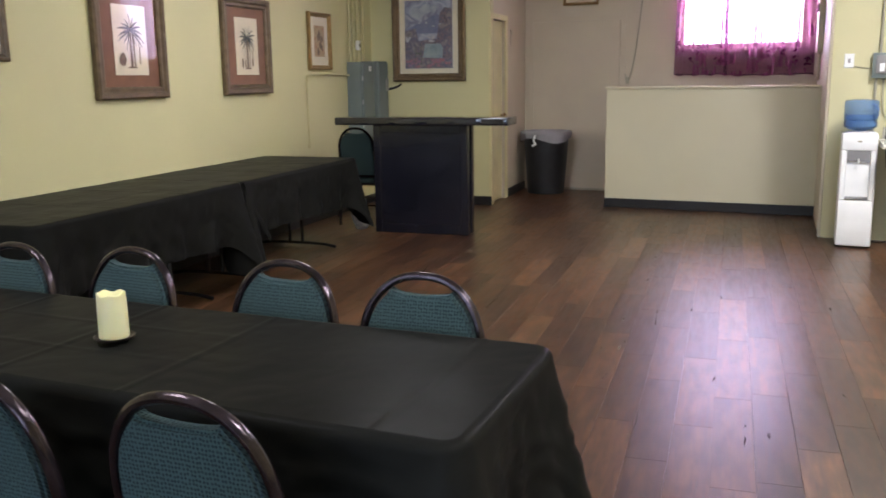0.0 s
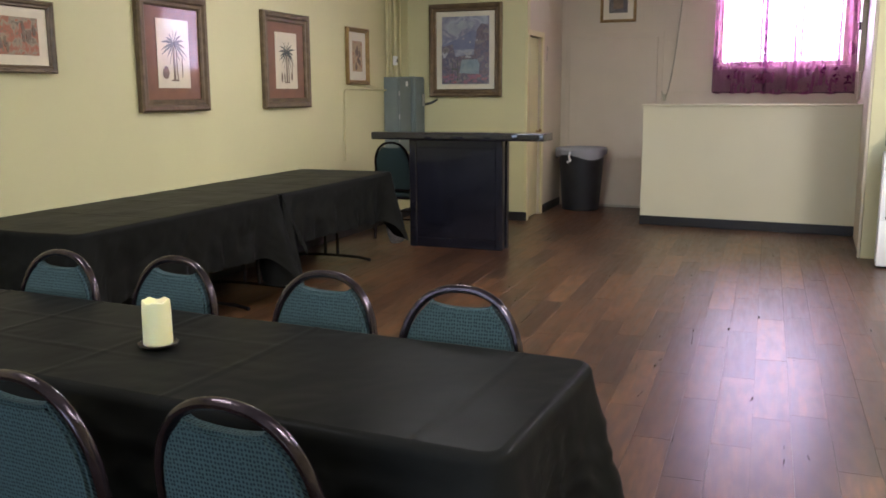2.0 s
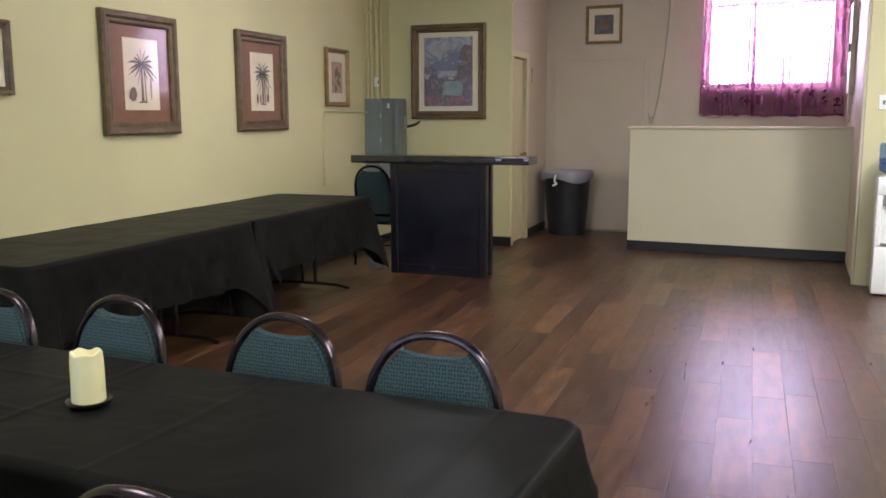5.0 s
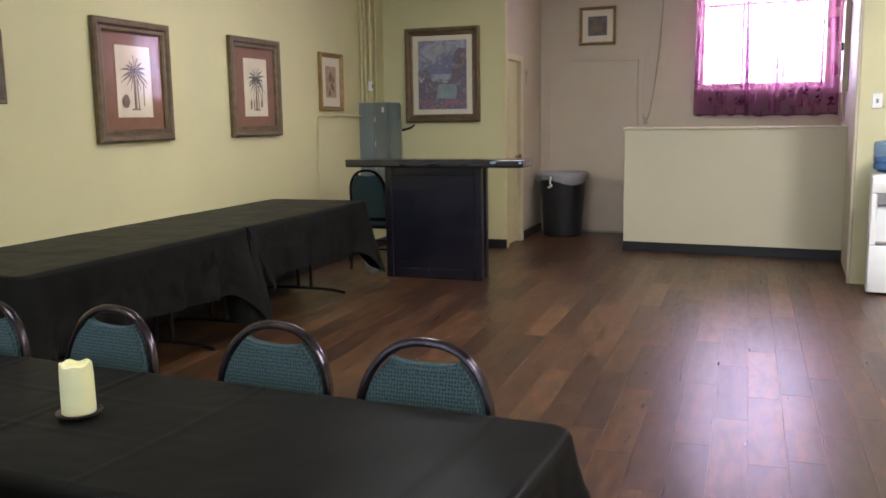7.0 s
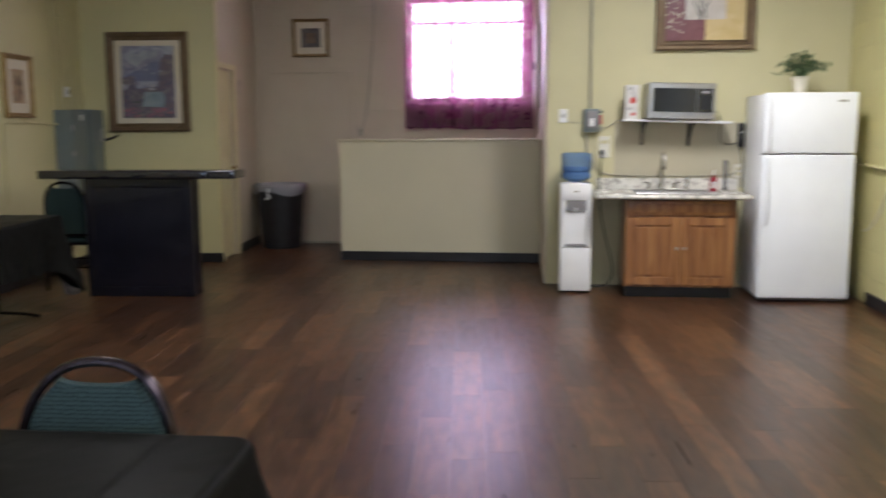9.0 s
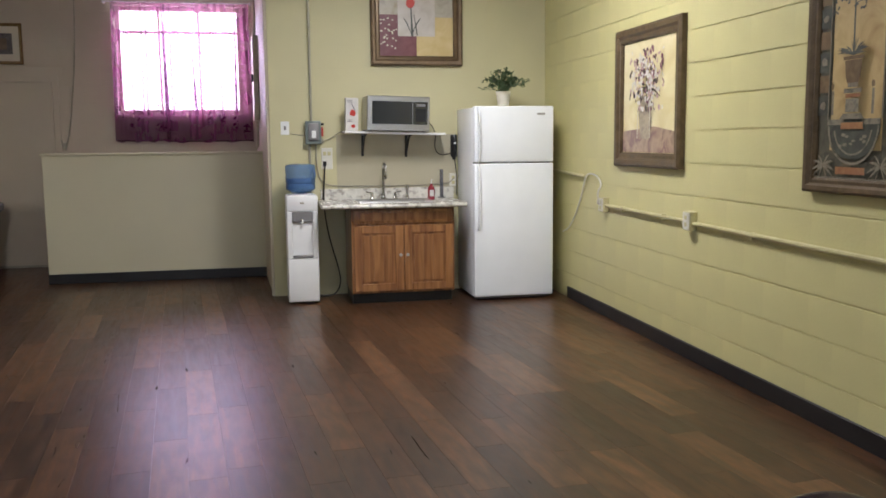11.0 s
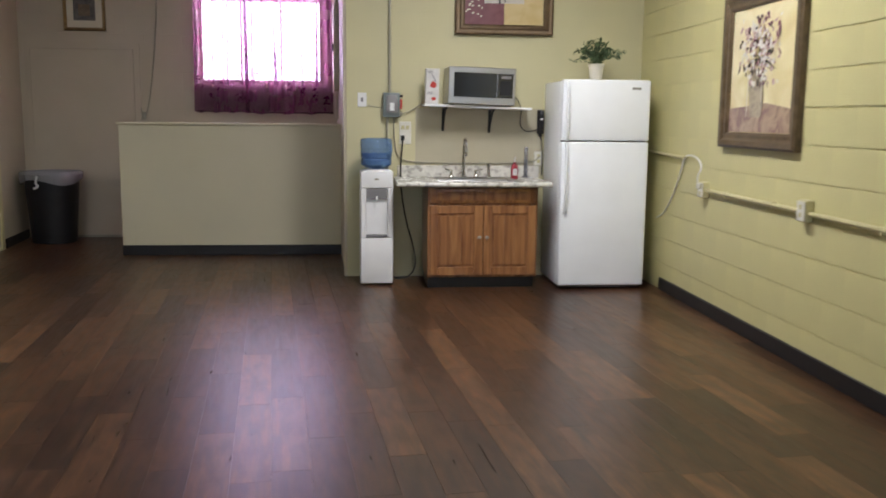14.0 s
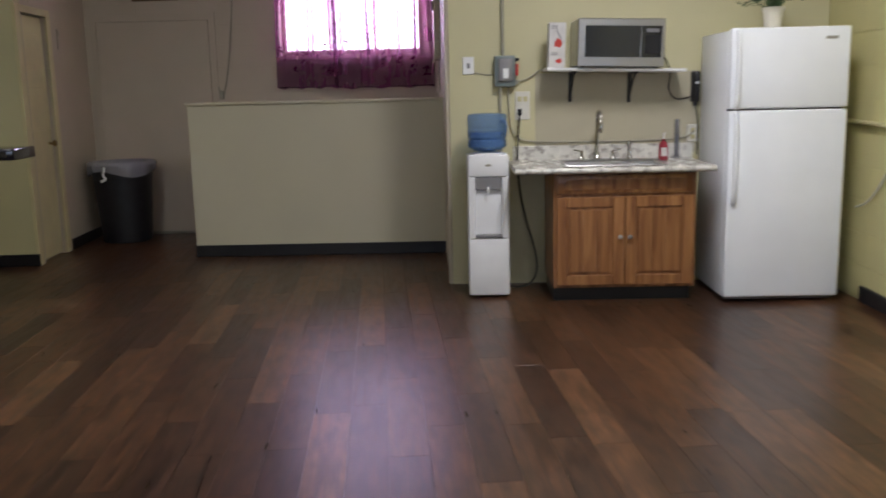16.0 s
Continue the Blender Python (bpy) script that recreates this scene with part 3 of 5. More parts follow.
def banquet_chair(m, label, group):
    c = thing("banquet_chair", m, label, "chair", group)
    top = 0.882

    def lean(z):
        return -0.16 * max(0, z - 0.45)
    pts = [(-0.205, -0.05, 0.0), (-0.195, 0.0, 0.44), (-0.185, lean(0.62), 0.62)]
    pts += [(x, lean(z), z) for x, z in arch(0.185, 0.64, top - 0.012)]
    pts += [(0.185, lean(0.62), 0.62), (0.195, 0.0, 0.44), (0.205, -0.05, 0.0)]
    part("back_frame", T(pts, 0.0125, seg=10, flat=1.15, smooth=1), M_frame, c)
    # padded back with a hollow hand grip at the top
    out = [(-0.168, 0.50)] + [(x, z) for x, z in arch(0.168, 0.64, top - 0.032, 20)] + [(0.168, 0.50)]
    grip = [(0.092 * math.cos(math.pi * i / 12), 0.832 - 0.016 * math.sin(math.pi * i / 12) ** 0.9) for i in range(13)]
    side = [p for p in out if not (abs(p[0]) < 0.090 and p[1] > 0.7)]
    half = len(side) // 2
    shape = side[:half] + grip[::-1] + side[half:]
    bm = plate(bmesh.new(), shape, -0.020, 0.022)
    for v in bm.verts:
        v.co.y += lean(v.co.z)
    bmesh.ops.triangulate(bm, faces=[f for f in bm.faces if len(f.verts) > 4])
    bmesh.ops.bevel(bm, geom=[e for e in bm.edges if abs(e.verts[0].co.y - lean(e.verts[0].co.z) - e.verts[1].co.y + lean(e.verts[1].co.z)) < 0.001 and len(e.link_faces) == 2 and e.calc_face_angle(0) > 0.8], offset=0.008, segments=2, affect="EDGES")
    part("backrest", bm, M_fabric, c, "teal flecked fabric pad")
    part("seat", B(-0.20, 0.0, 0.415, 0.20, 0.41, 0.475, bevel=0.025, seg=3), M_fabric, c)
    part("seat_frame", B(-0.195, 0.0, 0.395, 0.195, 0.40, 0.414, bevel=0.004), M_frame, c)
    for s in (-1, 1):
        part("leg", T([(s * 0.18, 0.37, 0.40), (s * 0.20, 0.40, 0.0)], 0.0125), M_frame, c)
    part("stretcher", T([(-0.195, -0.02, 0.2), (0.195, -0.02, 0.2)], 0.008), M_frame, c)
    return c


G = "chairs round the long table"
ch = banquet_chair(pose(-0.665, 3.58, 0, 0, 0, 183), "round-backed banquet chair with teal fabric, tucked under the table", G)
for x, y, a in ((-1.145, 3.605, 180), (-1.755, 3.61, 178), (-2.22, 3.54, 181)):
    copy_thing(ch, pose(x, y, 0, 0, 0, a))
for x, y, a in ((-0.678, 2.665, 1), (-1.162, 2.62, -1)):
    copy_thing(ch, pose(x, y, 0, 0, 0, a))
oc = copy_thing(ch, pose(1.125, 2.718, 0, 0, 0, 186))
tagged(oc, "round-backed banquet chair standing alone near the block wall", "chair", "spare chairs")
for k in range(2):
    oc = copy_thing(ch, pose(-3.78, 9.0 - 0.02 * k, 0.085 * k, 0, 0, 4))
    tagged(oc, "teal banquet chair in a small stack beside the bar", "chair", "stacked chairs")


# ---- tables and their cloths ----
def folding_table(m, L, W, Ht, label, group):
    """L along x, W along y, origin at one corner."""
    t = thing("folding_table", m, label, "table", group)
    part("tabletop", B(0.01, 0.01, Ht - 0.03, L - 0.01, W - 0.01, Ht - 0.006, bevel=0.006), M_tabletop, t)
    for x in (0.30, L - 0.30):
        for y in (W / 2 - 0.06, W / 2 + 0.06):
            part("leg", T([(x, y, 0.03), (x, y, Ht - 0.03)], 0.014), M_blackmetal, t)
        part("foot", T([(x, 0.06, 0.0125), (x, 0.2, 0.035), (x, W - 0.2, 0.035), (x, W - 0.06, 0.0125)], 0.0125, smooth=1), M_blackmetal, t)
    return t


def tablecloth(m, L, W, Ht, drop, creases, seed, label, group):
    """Thin plastic cloth: fold creases over the top, skirts with soft ripples, corners that hang out and lower."""
    c = thing("tablecloth", m, label, "tablecloth", group)
    rnd = random.Random(seed)
    bm = bmesh.new()
    nx, ny = int(L / 0.010), int(W / 0.010)

    def top(x, y):
        z = Ht + 0.002
        for cx in creases:
            z += 0.0026 * max(0, 1 - abs(x - cx - 0.006 * math.sin(5 * y)) / 0.0105)
        for cy in (W * 0.34, W * 0.68):
            z += 0.0020 * max(0, 1 - abs(y - cy - 0.005 * math.sin(4 * x)) / 0.0105) * (0.5 + 0.5 * math.sin(3 * x + seed))
        z += 0.0022 * noise.noise(Vector((x * 5, y * 5, seed))) + 0.0012 * abs(noise.noise(Vector((x * 13, y * 13, seed + 2))))
        return z
    R = 0.035
    g = []
    for j in range(ny + 1):
        row = []
        for i in range(nx + 1):
            x, y = L * i / nx, W * j / ny
            cx, cy = min(max(x, R), L - R), min(max(y, R), W - R)
            dx, dy = x - cx, y - cy
            d = math.hypot(dx, dy)
            if d > R:
                x, y = cx + dx * R / d, cy + dy * R / d
            row.append(bm.verts.new((x, y, top(x, y))))
        g.append(row)
    for j in range(ny):
        for i in range(nx):
            bm.faces.new((g[j][i], g[j][i + 1], g[j + 1][i + 1], g[j + 1][i]))
    part("cover", bm, M_cloth, c, smooth=60)
    bm = bmesh.new()
    loop = [(i, 0) for i in range(nx)] + [(nx, j) for j in range(ny)] + [(i, ny) for i in range(nx, 0, -1)] + [(0, j) for j in range(ny, 0, -1)]
    # positions round the rim, taken from the same rounded rectangle
    rim = []
    for i, j in loop:
        x, y = L * i / nx, W * j / ny
        cx, cy = min(max(x, R), L - R), min(max(y, R), W - R)
        dx, dy = x - cx, y - cy
        d = math.hypot(dx, dy)
        if d > R:
            x, y = cx + dx * R / d, cy + dy * R / d
        rim.append((x, y))
    K = 18
    rings = []
    RR = 0.026
    n = len(rim)
    ph = rnd.uniform(0, 6)
    s = 0
    arc = []
    for a in range(n):
        arc.append(s)
        s += math.hypot(rim[(a + 1) % n][0] - rim[a][0], rim[(a + 1) % n][1] - rim[a][1])
    for k in range(-5, K + 1):
        v = max(0, k) / K
        turn = math.pi / 2 * min(1, (k + 5) / 5)
        ring = []
        for a in range(n):
            x, y = rim[a]
            px, py = rim[a - 1]
            qx, qy = rim[(a + 1) % n]
            tx, ty = qx - px, qy - py
            tl = math.hypot(tx, ty)
            nx_, ny_ = ty / tl, -tx / tl
            cd = math.hypot(min(x, L - x), min(y, W - y))
            kc = math.exp(-(cd / 0.11) ** 2)
            ripple = 0.018 * math.sin(arc[a] * 17 + ph) + 0.012 * math.sin(arc[a] * 37 + 2 * ph)
            crumple = 0.010 * noise.noise(Vector((arc[a] * 7, v * 3.0, seed))) + 0.008 * noise.noise(Vector((arc[a] * 16 + v * 5, v * 9.0, seed + 4)))
            out = RR * math.sin(turn) + v * (0.022 + ripple * 0.75 * v) + crumple * min(1, v * 4) + kc * 0.13 * v ** 1.2 - (1 - kc) * 0.02 * v * math.exp(-((cd - 0.28) / 0.1) ** 2)
            ddrop = drop * (1 + 0.62 * kc + 0.04 * math.sin(arc[a] * 3 + ph))
            ring.append(bm.verts.new((x + nx_ * out, y + ny_ * out, top(x, y) - RR * (1 - math.cos(turn)) - ddrop * v ** 1.04)))
        rings.append(ring)
    for r0, r1 in zip(rings, rings[1:]):
        for a in range(n):
            bm.faces.new((r0[a], r0[(a + 1) % n], r1[(a + 1) % n], r1[a]))
    part("skirt", bm, M_cloth, c, smooth=60)
    return c


def corner_fold(c, apex, tip, inner):
    """A loose pointed fold of cloth that hangs from a table corner."""
    a, t, q = Vector(apex), Vector(tip), Vector(inner)
    bm = bmesh.new()
    g = []
    for i in range(11):
        u = i / 10
        row = []
        for j in range(7):
            w = j / 6
            p = a.lerp(t.lerp(q, w), u)
            p.y -= 0.03 * u * math.sin(math.pi * w) * (1 - 0.4 * u) - 0.012 * math.sin(3 * u + 2 * w)
            row.append(bm.verts.new(p))
        g.append(row)
    for r0, r1 in zip(g, g[1:]):
        for j in range(6):
            bm.faces.new((r0[j], r0[j + 1], r1[j + 1], r1[j]))
    bmesh.ops.remove_doubles(bm, verts=bm.verts, dist=0.0002)
    part("corner_fold", bm, M_cloth, c, smooth=60)


TM = pose(-2.68, 2.825, 0, 0, 0, 0.9)
folding_table(TM, 2.43, 0.645, 0.745, "long folding table under a black cloth", "tables")
tablecloth(TM, 2.43, 0.645, 0.745, 0.30, (0.35, 0.78, 1.22, 1.62, 2.26), 5, "black plastic tablecloth with fold creases on the long table", "tablecloths")
SM = pose(-3.99, 4.42, 0, 0, 0, SLANT)
for k, y in enumerate((-0.03, 1.832)):
    m = SM @ pose(0.89, y, 0, 0, 0, 90)
    folding_table(m, 1.85, 0.87, 0.75, "folding table against the yellow wall under a black cloth", "tables")
    cloth = tablecloth(m, 1.85, 0.87, 0.75, 0.36, (0.62, 1.24), 11 + 6 * k, "black plastic tablecloth hanging low at its corners", "tablecloths")
    if k:
        corner_fold(cloth, (0.0, -0.03, 0.748), (0.15, -0.13, 0.31), (0.19, -0.05, 0.42))
        corner_fold(cloth, (-0.005, -0.03, 0.748), (-0.05, -0.15, 0.17), (0.02, -0.06, 0.22))

# candle
c = thing("candle", pose(-1.343, 3.14, 0.761) @ Matrix.Diagonal((0.83, 0.83, 0.93, 1)), "lit-looking ivory pillar candle with an uneven rim", "candle")
bm = bmesh.new()
lathe(bm, [(0.044, 0.0), (0.047, 0.003), (0.0465, 0.05), (0.046, 0.10), (0.044, 0.128), (0.040, 0.1305), (0.036, 0.124), (0.030, 0.108), (0.0, 0.104)], 36)
for v in bm.verts:
    if v.co.z > 0.115:
        v.co.z += 0.003 * math.sin(2 * math.atan2(v.co.y, v.co.x) + 0.6) + 0.003 * math.sin(5 * math.atan2(v.co.y, v.co.x))
part("wax", bm, M_wax, c)
part("wick", T([(0, 0, 0.10), (0.002, 0, 0.118)], 0.0025, seg=6), M_cord, c)
d = thing("candle_dish", pose(-1.343, 3.14, 0.7525) @ Matrix.Diagonal((0.82, 0.82, 0.9, 1)), "small dark bronze dish under the candle", "candle dish")
part("dish", lathe(bmesh.new(), [(0.030, 0.0), (0.045, 0.002), (0.060, 0.006), (0.066, 0.013), (0.063, 0.014), (0.054, 0.009), (0.0, 0.0085)], 36), M_dish, d)

# ---- bar ----
b = thing("bar_counter", pose(-3.465, 8.695, 0, 0, 0, 4.8), "black lacquered bar with an overhanging glossy top", "bar")
part("body", B(0.05, 0.02, 0.0, 0.88, 0.20, 1.0, bevel=0.004), M_bar, b)
for x in (0.0, 0.84):
    part("corner_post", B(x, 0.0, 0.0, x + 0.07, 0.075, 1.0, bevel=0.006), M_bar, b)
    part("corner_post", B(x, 0.145, 0.0, x + 0.07, 0.215, 1.0, bevel=0.006), M_bar, b)
part("plinth", B(0.07, 0.008, 0.0, 0.84, 0.02, 0.09, bevel=0.004), M_bar, b)
part("top_rail", B(0.07, 0.008, 0.93, 0.84, 0.02, 1.0, bevel=0.004), M_bar, b)
part("front_panel", B(0.072, 0.012, 0.092, 0.838, 0.020, 0.928, bevel=0.002), M_bar, b)
bt = part("bar_top", B(-0.36, -0.06, 1.002, 1.30, 0.27, 1.072, bevel=0.010, seg=3), M_bartop, b, "thick glossy black top with rounded edge")
for x in (-0.30, -0.02, 0.24, 0.55, 0.81, 1.06):
    part("edge_panel", B(x, -0.064, 1.016, x + 0.20, -0.058, 1.058, bevel=0.002), M_bartop, bt)

# ---- electrical gear on the yellow wall ----
e = thing("electrical_panel", LW @ pose(0.001, 4.90, 0), "grey steel electrical panel on the yellow wall", "electrical panel", "electrical panels")
part("body", B(0, 0, 0.78, 0.17, 0.33, 1.60, bevel=0.006), M_panel, e)
part("door", B(0.171, 0.02, 0.80, 0.186, 0.31, 1.58, bevel=0.004), M_panel, e)
part("sticker", B(0.187, 0.17, 1.50, 0.1885, 0.23, 1.555), M_whiteplastic, e, "small white sticker")
for z in (0.9, 1.15, 1.4):
    part("hinge", T([(0.18, 0.008, z), (0.18, 0.008, z + 0.05)], 0.008, seg=8), M_steel, e)
part("side_cover", B(0.02, -0.006, 0.85, 0.15, 0.0, 1.52, bevel=0.002), M_panel, e)
e = thing("disconnect_switch", LW @ pose(0.001, 5.26, 0), "grey steel disconnect switch with a black lever", "switch box", "electrical panels")
part("body", B(0, 0, 0.80, 0.20, 0.30, 1.61, bevel=0.006), M_panel, e)
part("door", B(0.201, 0.02, 0.82, 0.216, 0.28, 1.59, bevel=0.004), M_panel, e)
part("latch", B(0.217, 0.20, 1.28, 0.235, 0.25, 1.42, bevel=0.004), M_steel, e)
part("lever", T([(0.16, 0.31, 1.29), (0.30, 0.33, 1.32), (0.36, 0.34, 1.36)], 0.014, smooth=1), M_black, e, "black lever handle")


def conduit(name, pts, r, mat, label, straps=(), smooth=2):
    c = thing(name, pose(0, 0, 0), label, "conduit", "conduits")
    part("pipe", T([Vector(p) for p in pts], r, seg=10, smooth=smooth), mat, c)
    for p in straps:
        part("strap", B(p[0] - 0.012, p[1] - 0.03, p[2] - 0.012, p[0] + 0.012, p[1] + 0.03, p[2] + 0.012, bevel=0.004), mat, c)
    return c


def lw(x, y, z):
    return LW @ Vector((x, y, z))


for y, r, z0 in ((4.94, 0.014, 1.60), (5.04, 0.010, 1.60), (5.17, 0.018, 1.60), (5.30, 0.012, 1.61)):
    conduit("conduit", [lw(0.03, y, z0), lw(0.03, y, H)], r, M_conduit, "yellow painted conduit rising from the panels", [lw(0.02, y, 2.5)])
conduit("conduit", [lw(0.012, 3.95, 0.76), lw(0.012, 3.95, 1.40), lw(0.012, 3.96, 1.46), lw(0.012, 4.05, 1.47), lw(0.012, 4.5, 1.47), lw(0.03, 4.897, 1.46)], 0.009, M_conduit, "thin painted conduit bending across the yellow wall", [lw(0.008, 4.35, 1.47)])
s = thing("toggle_switch", LW @ pose(0.045, 5.12, 1.78), "small ivory toggle switch box on the pipes", "switch")
part("plate", B(-0.02, -0.025, -0.05, 0.02, 0.025, 0.05, bevel=0.004), M_whiteplastic, s)
part("toggle", B(0.02, -0.012, -0.018, 0.024, 0.012, 0.018, bevel=0.002), M_black, s)

# ---- bin, bag ----
c = thing("trash_can", pose(-2.76, 11.93, 0) @ Matrix.Diagonal((0.92, 0.92, 1.04, 1)), "black plastic trash can with a clear liner folded over the rim", "trash can")
part("body", lathe(bmesh.new(), [(0.235, 0.0), (0.245, 0.01), (0.30, 0.66), (0.325, 0.675), (0.33, 0.71), (0.315, 0.715), (0.29, 0.66), (0.23, 0.03), (0.0, 0.03)], 40), M_bin, c)
bm = lathe(bmesh.new(), [(0.10, 0.45), (0.22, 0.60), (0.305, 0.72), (0.33, 0.735), (0.345, 0.71), (0.342, 0.68), (0.337, 0.65), (0.334, 0.63)], 64)
for v in bm.verts:
    a = math.atan2(v.co.y, v.co.x)
    q = 1 + 0.02 * math.sin(11 * a) + 0.012 * math.sin(23 * a + 1)
    if v.co.z < 0.7 and v.co.xy.length > 0.3:
        v.co.z += 0.03 * math.sin(3 * a + 1)
    v.co.x, v.co.y = v.co.x * q, v.co.y * q
part("liner", bm, M_liner, c, "crumpled clear plastic liner")
part("knot", T([(-0.05, -0.345, 0.70), (-0.07, -0.352, 0.62), (-0.03, -0.35, 0.60), (-0.09, -0.352, 0.575)], 0.012, seg=6), M_whiteplastic, c, "white twist of the liner")
bag = thing("plastic_bag", pose(-3.68, 8.80, 0), "crumpled clear plastic bag on the floor by the bar", "plastic bag")
bm = bmesh.new()
bmesh.ops.create_icosphere(bm, subdivisions=4, radius=0.12)
for v in bm.verts:
    q = 1 + 0.35 * noise.noise(v.co * 9) + 0.2 * noise.noise(v.co * 22)
    v.co = Vector((v.co.x * q * 0.75, v.co.y * q * 0.7, max(0.002, 0.12 + v.co.z * q * 1.15)))
part("film", bm, M_clear, bag, smooth=20)
k = thing("wall_hook", PW @ pose(0.0, 0.86, 1.88), "thin dark bracket screwed to the alcove wall", "hook")
part("plate", B(0.0, -0.008, -0.09, 0.008, 0.008, 0.09, bevel=0.003), M_greyconduit, k)
part("arm", T([(0.008, 0, 0.07), (0.02, 0.0, 0.06), (0.016, 0.0, 0.03)], 0.004, smooth=1), M_greyconduit, k)

# cord hanging beside the window, to a small hook above the low wall
conduit("hanging_cord", [(-1.66, 12.275, H), (-1.67, 12.275, 2.6), (-1.72, 12.27, 2.0), (-1.78, 12.27, 1.55), (-1.83, 12.27, 1.36), (-1.86, 12.27, 1.33), (-1.88, 12.27, 1.44)], 0.007, M_greyconduit, "dark cord hanging down the alcove wall")
k = thing("cord_cleat", pose(-1.85, 12.288, 1.36), "small grey cleat holding the cord", "cleat")
part("body", B(-0.02, -0.03, -0.04, 0.02, 0.0, 0.04, bevel=0.006), M_greyconduit, k)

# dark shutter leaf and casing on the alcove's east wall
sh = thing("shutter", AE @ pose(-0.001, 1.55, 0), "narrow tan shutter leaf with a dark latch on the alcove wall", "shutter")
part("leaf", B(-0.055, 0.0, 1.62, -0.002, 0.42, 2.5, bevel=0.006), M_door, sh)
part("frame", B(-0.03, 0.43, 1.34, -0.002, 0.55, 3.1, bevel=0.006), M_door, sh)
part("latch", B(-0.075, 0.02, 2.02, -0.055, 0.06, 2.10, bevel=0.004), M_black, sh)
structure("trim_alcove_edge", B(0.372, 9.705, 0, 0.399, 9.80, H, bevel=0.006), M_door, "tan painted corner trim of the alcove", "trim")


# ---- pictures ----
def strip_frame(w, h, fw, d, inner=False):
    """Four mitred mouldings with a stepped profile, lying in x and z, front towards -y."""
    bm = bmesh.new()
    prof = [(0.0, 0.0), (0.0, -d * 0.75), (fw * 0.18, -d), (fw * 0.45, -d * 0.92), (fw * 0.62, -d * 0.62), (fw * 0.85, -d * 0.66), (fw, -d * 0.45), (fw, 0.0)]
    rings = []
    for o, y in prof:
        rings.append([bm.verts.new((x, y, z)) for x, z in ((o - w / 2, o), (w / 2 - o, o), (w / 2 - o, h - o), (o - w / 2, h - o))])
    for a, b_ in zip(rings, rings[1:]):
        for i in range(4):
            bm.faces.new((a[i], a[(i + 1) % 4], b_[(i + 1) % 4], b_[i]))
    return bm


def picture(m, w, h, fw, frame_mat, layers, label, depth=0.04):
    """layers: x inset, z inset, material from the outside in. Origin at bottom middle on the wall, front towards -y."""
    p = thing("framed_picture", m, label, "picture", "wall pictures")
    part("frame", strip_frame(w, h, fw, depth), frame_mat, p, smooth=25)
    y = -0.008
    for i, (ix, iz, mat, nm) in enumerate(layers):
        part(nm, B(-w / 2 + ix, y - 0.003, iz, w / 2 - ix, y, h - iz), mat, p)
        y -= 0.0042
    p["front"] = y
    return p


def strokes(p, mat, name, items):
    """Painted shapes of a picture, as thin flat pieces just above its paper."""
    bm = bmesh.new()
    y = p["front"] - 0.0006
    for it in items:
        plate(bm, it, y, y - 0.0012)
        y -= 0.00002
    p["front"] = p["front"] - 0.0020
    ob = part(name, bm, mat, p, smooth=0)
    if len(items) > 1:
        tagged(ob, kind="stuff")


def blob(cx, cz, rx, rz, rnd, n=9, wob=0.3, ang=0):
    out = []
    for i in range(n):
        a = 2 * math.pi * i / n
        q = 1 + rnd.uniform(-wob, wob)
        x, z = rx * q * math.cos(a), rz * q * math.sin(a)
        out.append((cx + x * math.cos(ang) - z * math.sin(ang), cz + x * math.sin(ang) + z * math.cos(ang)))
    return out


def frond(cx, cz, a, L, w):
    """A drooping palm leaf."""
    up, dn = [], []
    for i in range(8):
        u = i / 7
        x = cx + L * u * math.cos(a)
        z = cz + L * u * math.sin(a) - 0.5 * L * u * u * (0.6 if math.sin(a) > -0.3 else 0.2)
        ww = w * math.sin(math.pi * min(0.98, u + 0.06)) ** 0.7 * (1 if i % 2 else 0.65)
        up.append((x, z + ww))
        dn.append((x, z - ww))
    return up + dn[::-1]


def palm_print(m, seed, fruit, label):
    p = picture(m, 0.765, 0.805, 0.085, M_framewood, [(0.07, 0.07, M_matred, "mat"), (0.205, 0.165, M_paper, "print")], label, 0.045)
    rnd = random.Random(seed)
    strokes(p, M_inkbrown, "trunk", [[(-0.012, 0.22), (0.012, 0.22), (0.007, 0.45), (-0.006, 0.45)], [(0.03, 0.22), (0.04, 0.22), (0.03, 0.43), (0.022, 0.43)], [(-0.05, 0.213), (0.06, 0.213), (0.03, 0.224), (-0.03, 0.224)], [(0.085, 0.24), (0.092, 0.24), (0.094, 0.38), (0.088, 0.38)]])
    strokes(p, M_ink, "fronds", [frond(0.0, 0.47, math.radians(a), 0.13 + rnd.uniform(-0.02, 0.03), 0.010) for a in range(-60, 250, 22)])
    if fruit:
        strokes(p, M_inkbrown, "fruit", [blob(-0.10, 0.27, 0.036, 0.045, rnd, 12, 0.08), blob(-0.10, 0.265, 0.014, 0.018, rnd, 8, 0.1)])
    else:
        strokes(p, M_inkbrown, "seeds", [blob(-0.09, 0.26, 0.012, 0.045, rnd, 9, 0.1), blob(-0.045, 0.26, 0.008, 0.04, rnd, 9, 0.1), blob(0.07, 0.27, 0.008, 0.035, rnd, 9, 0.1)])
    return p


def on_left(s, z):
    return LW @ pose(0.003, s, z, 0, 0, 90)


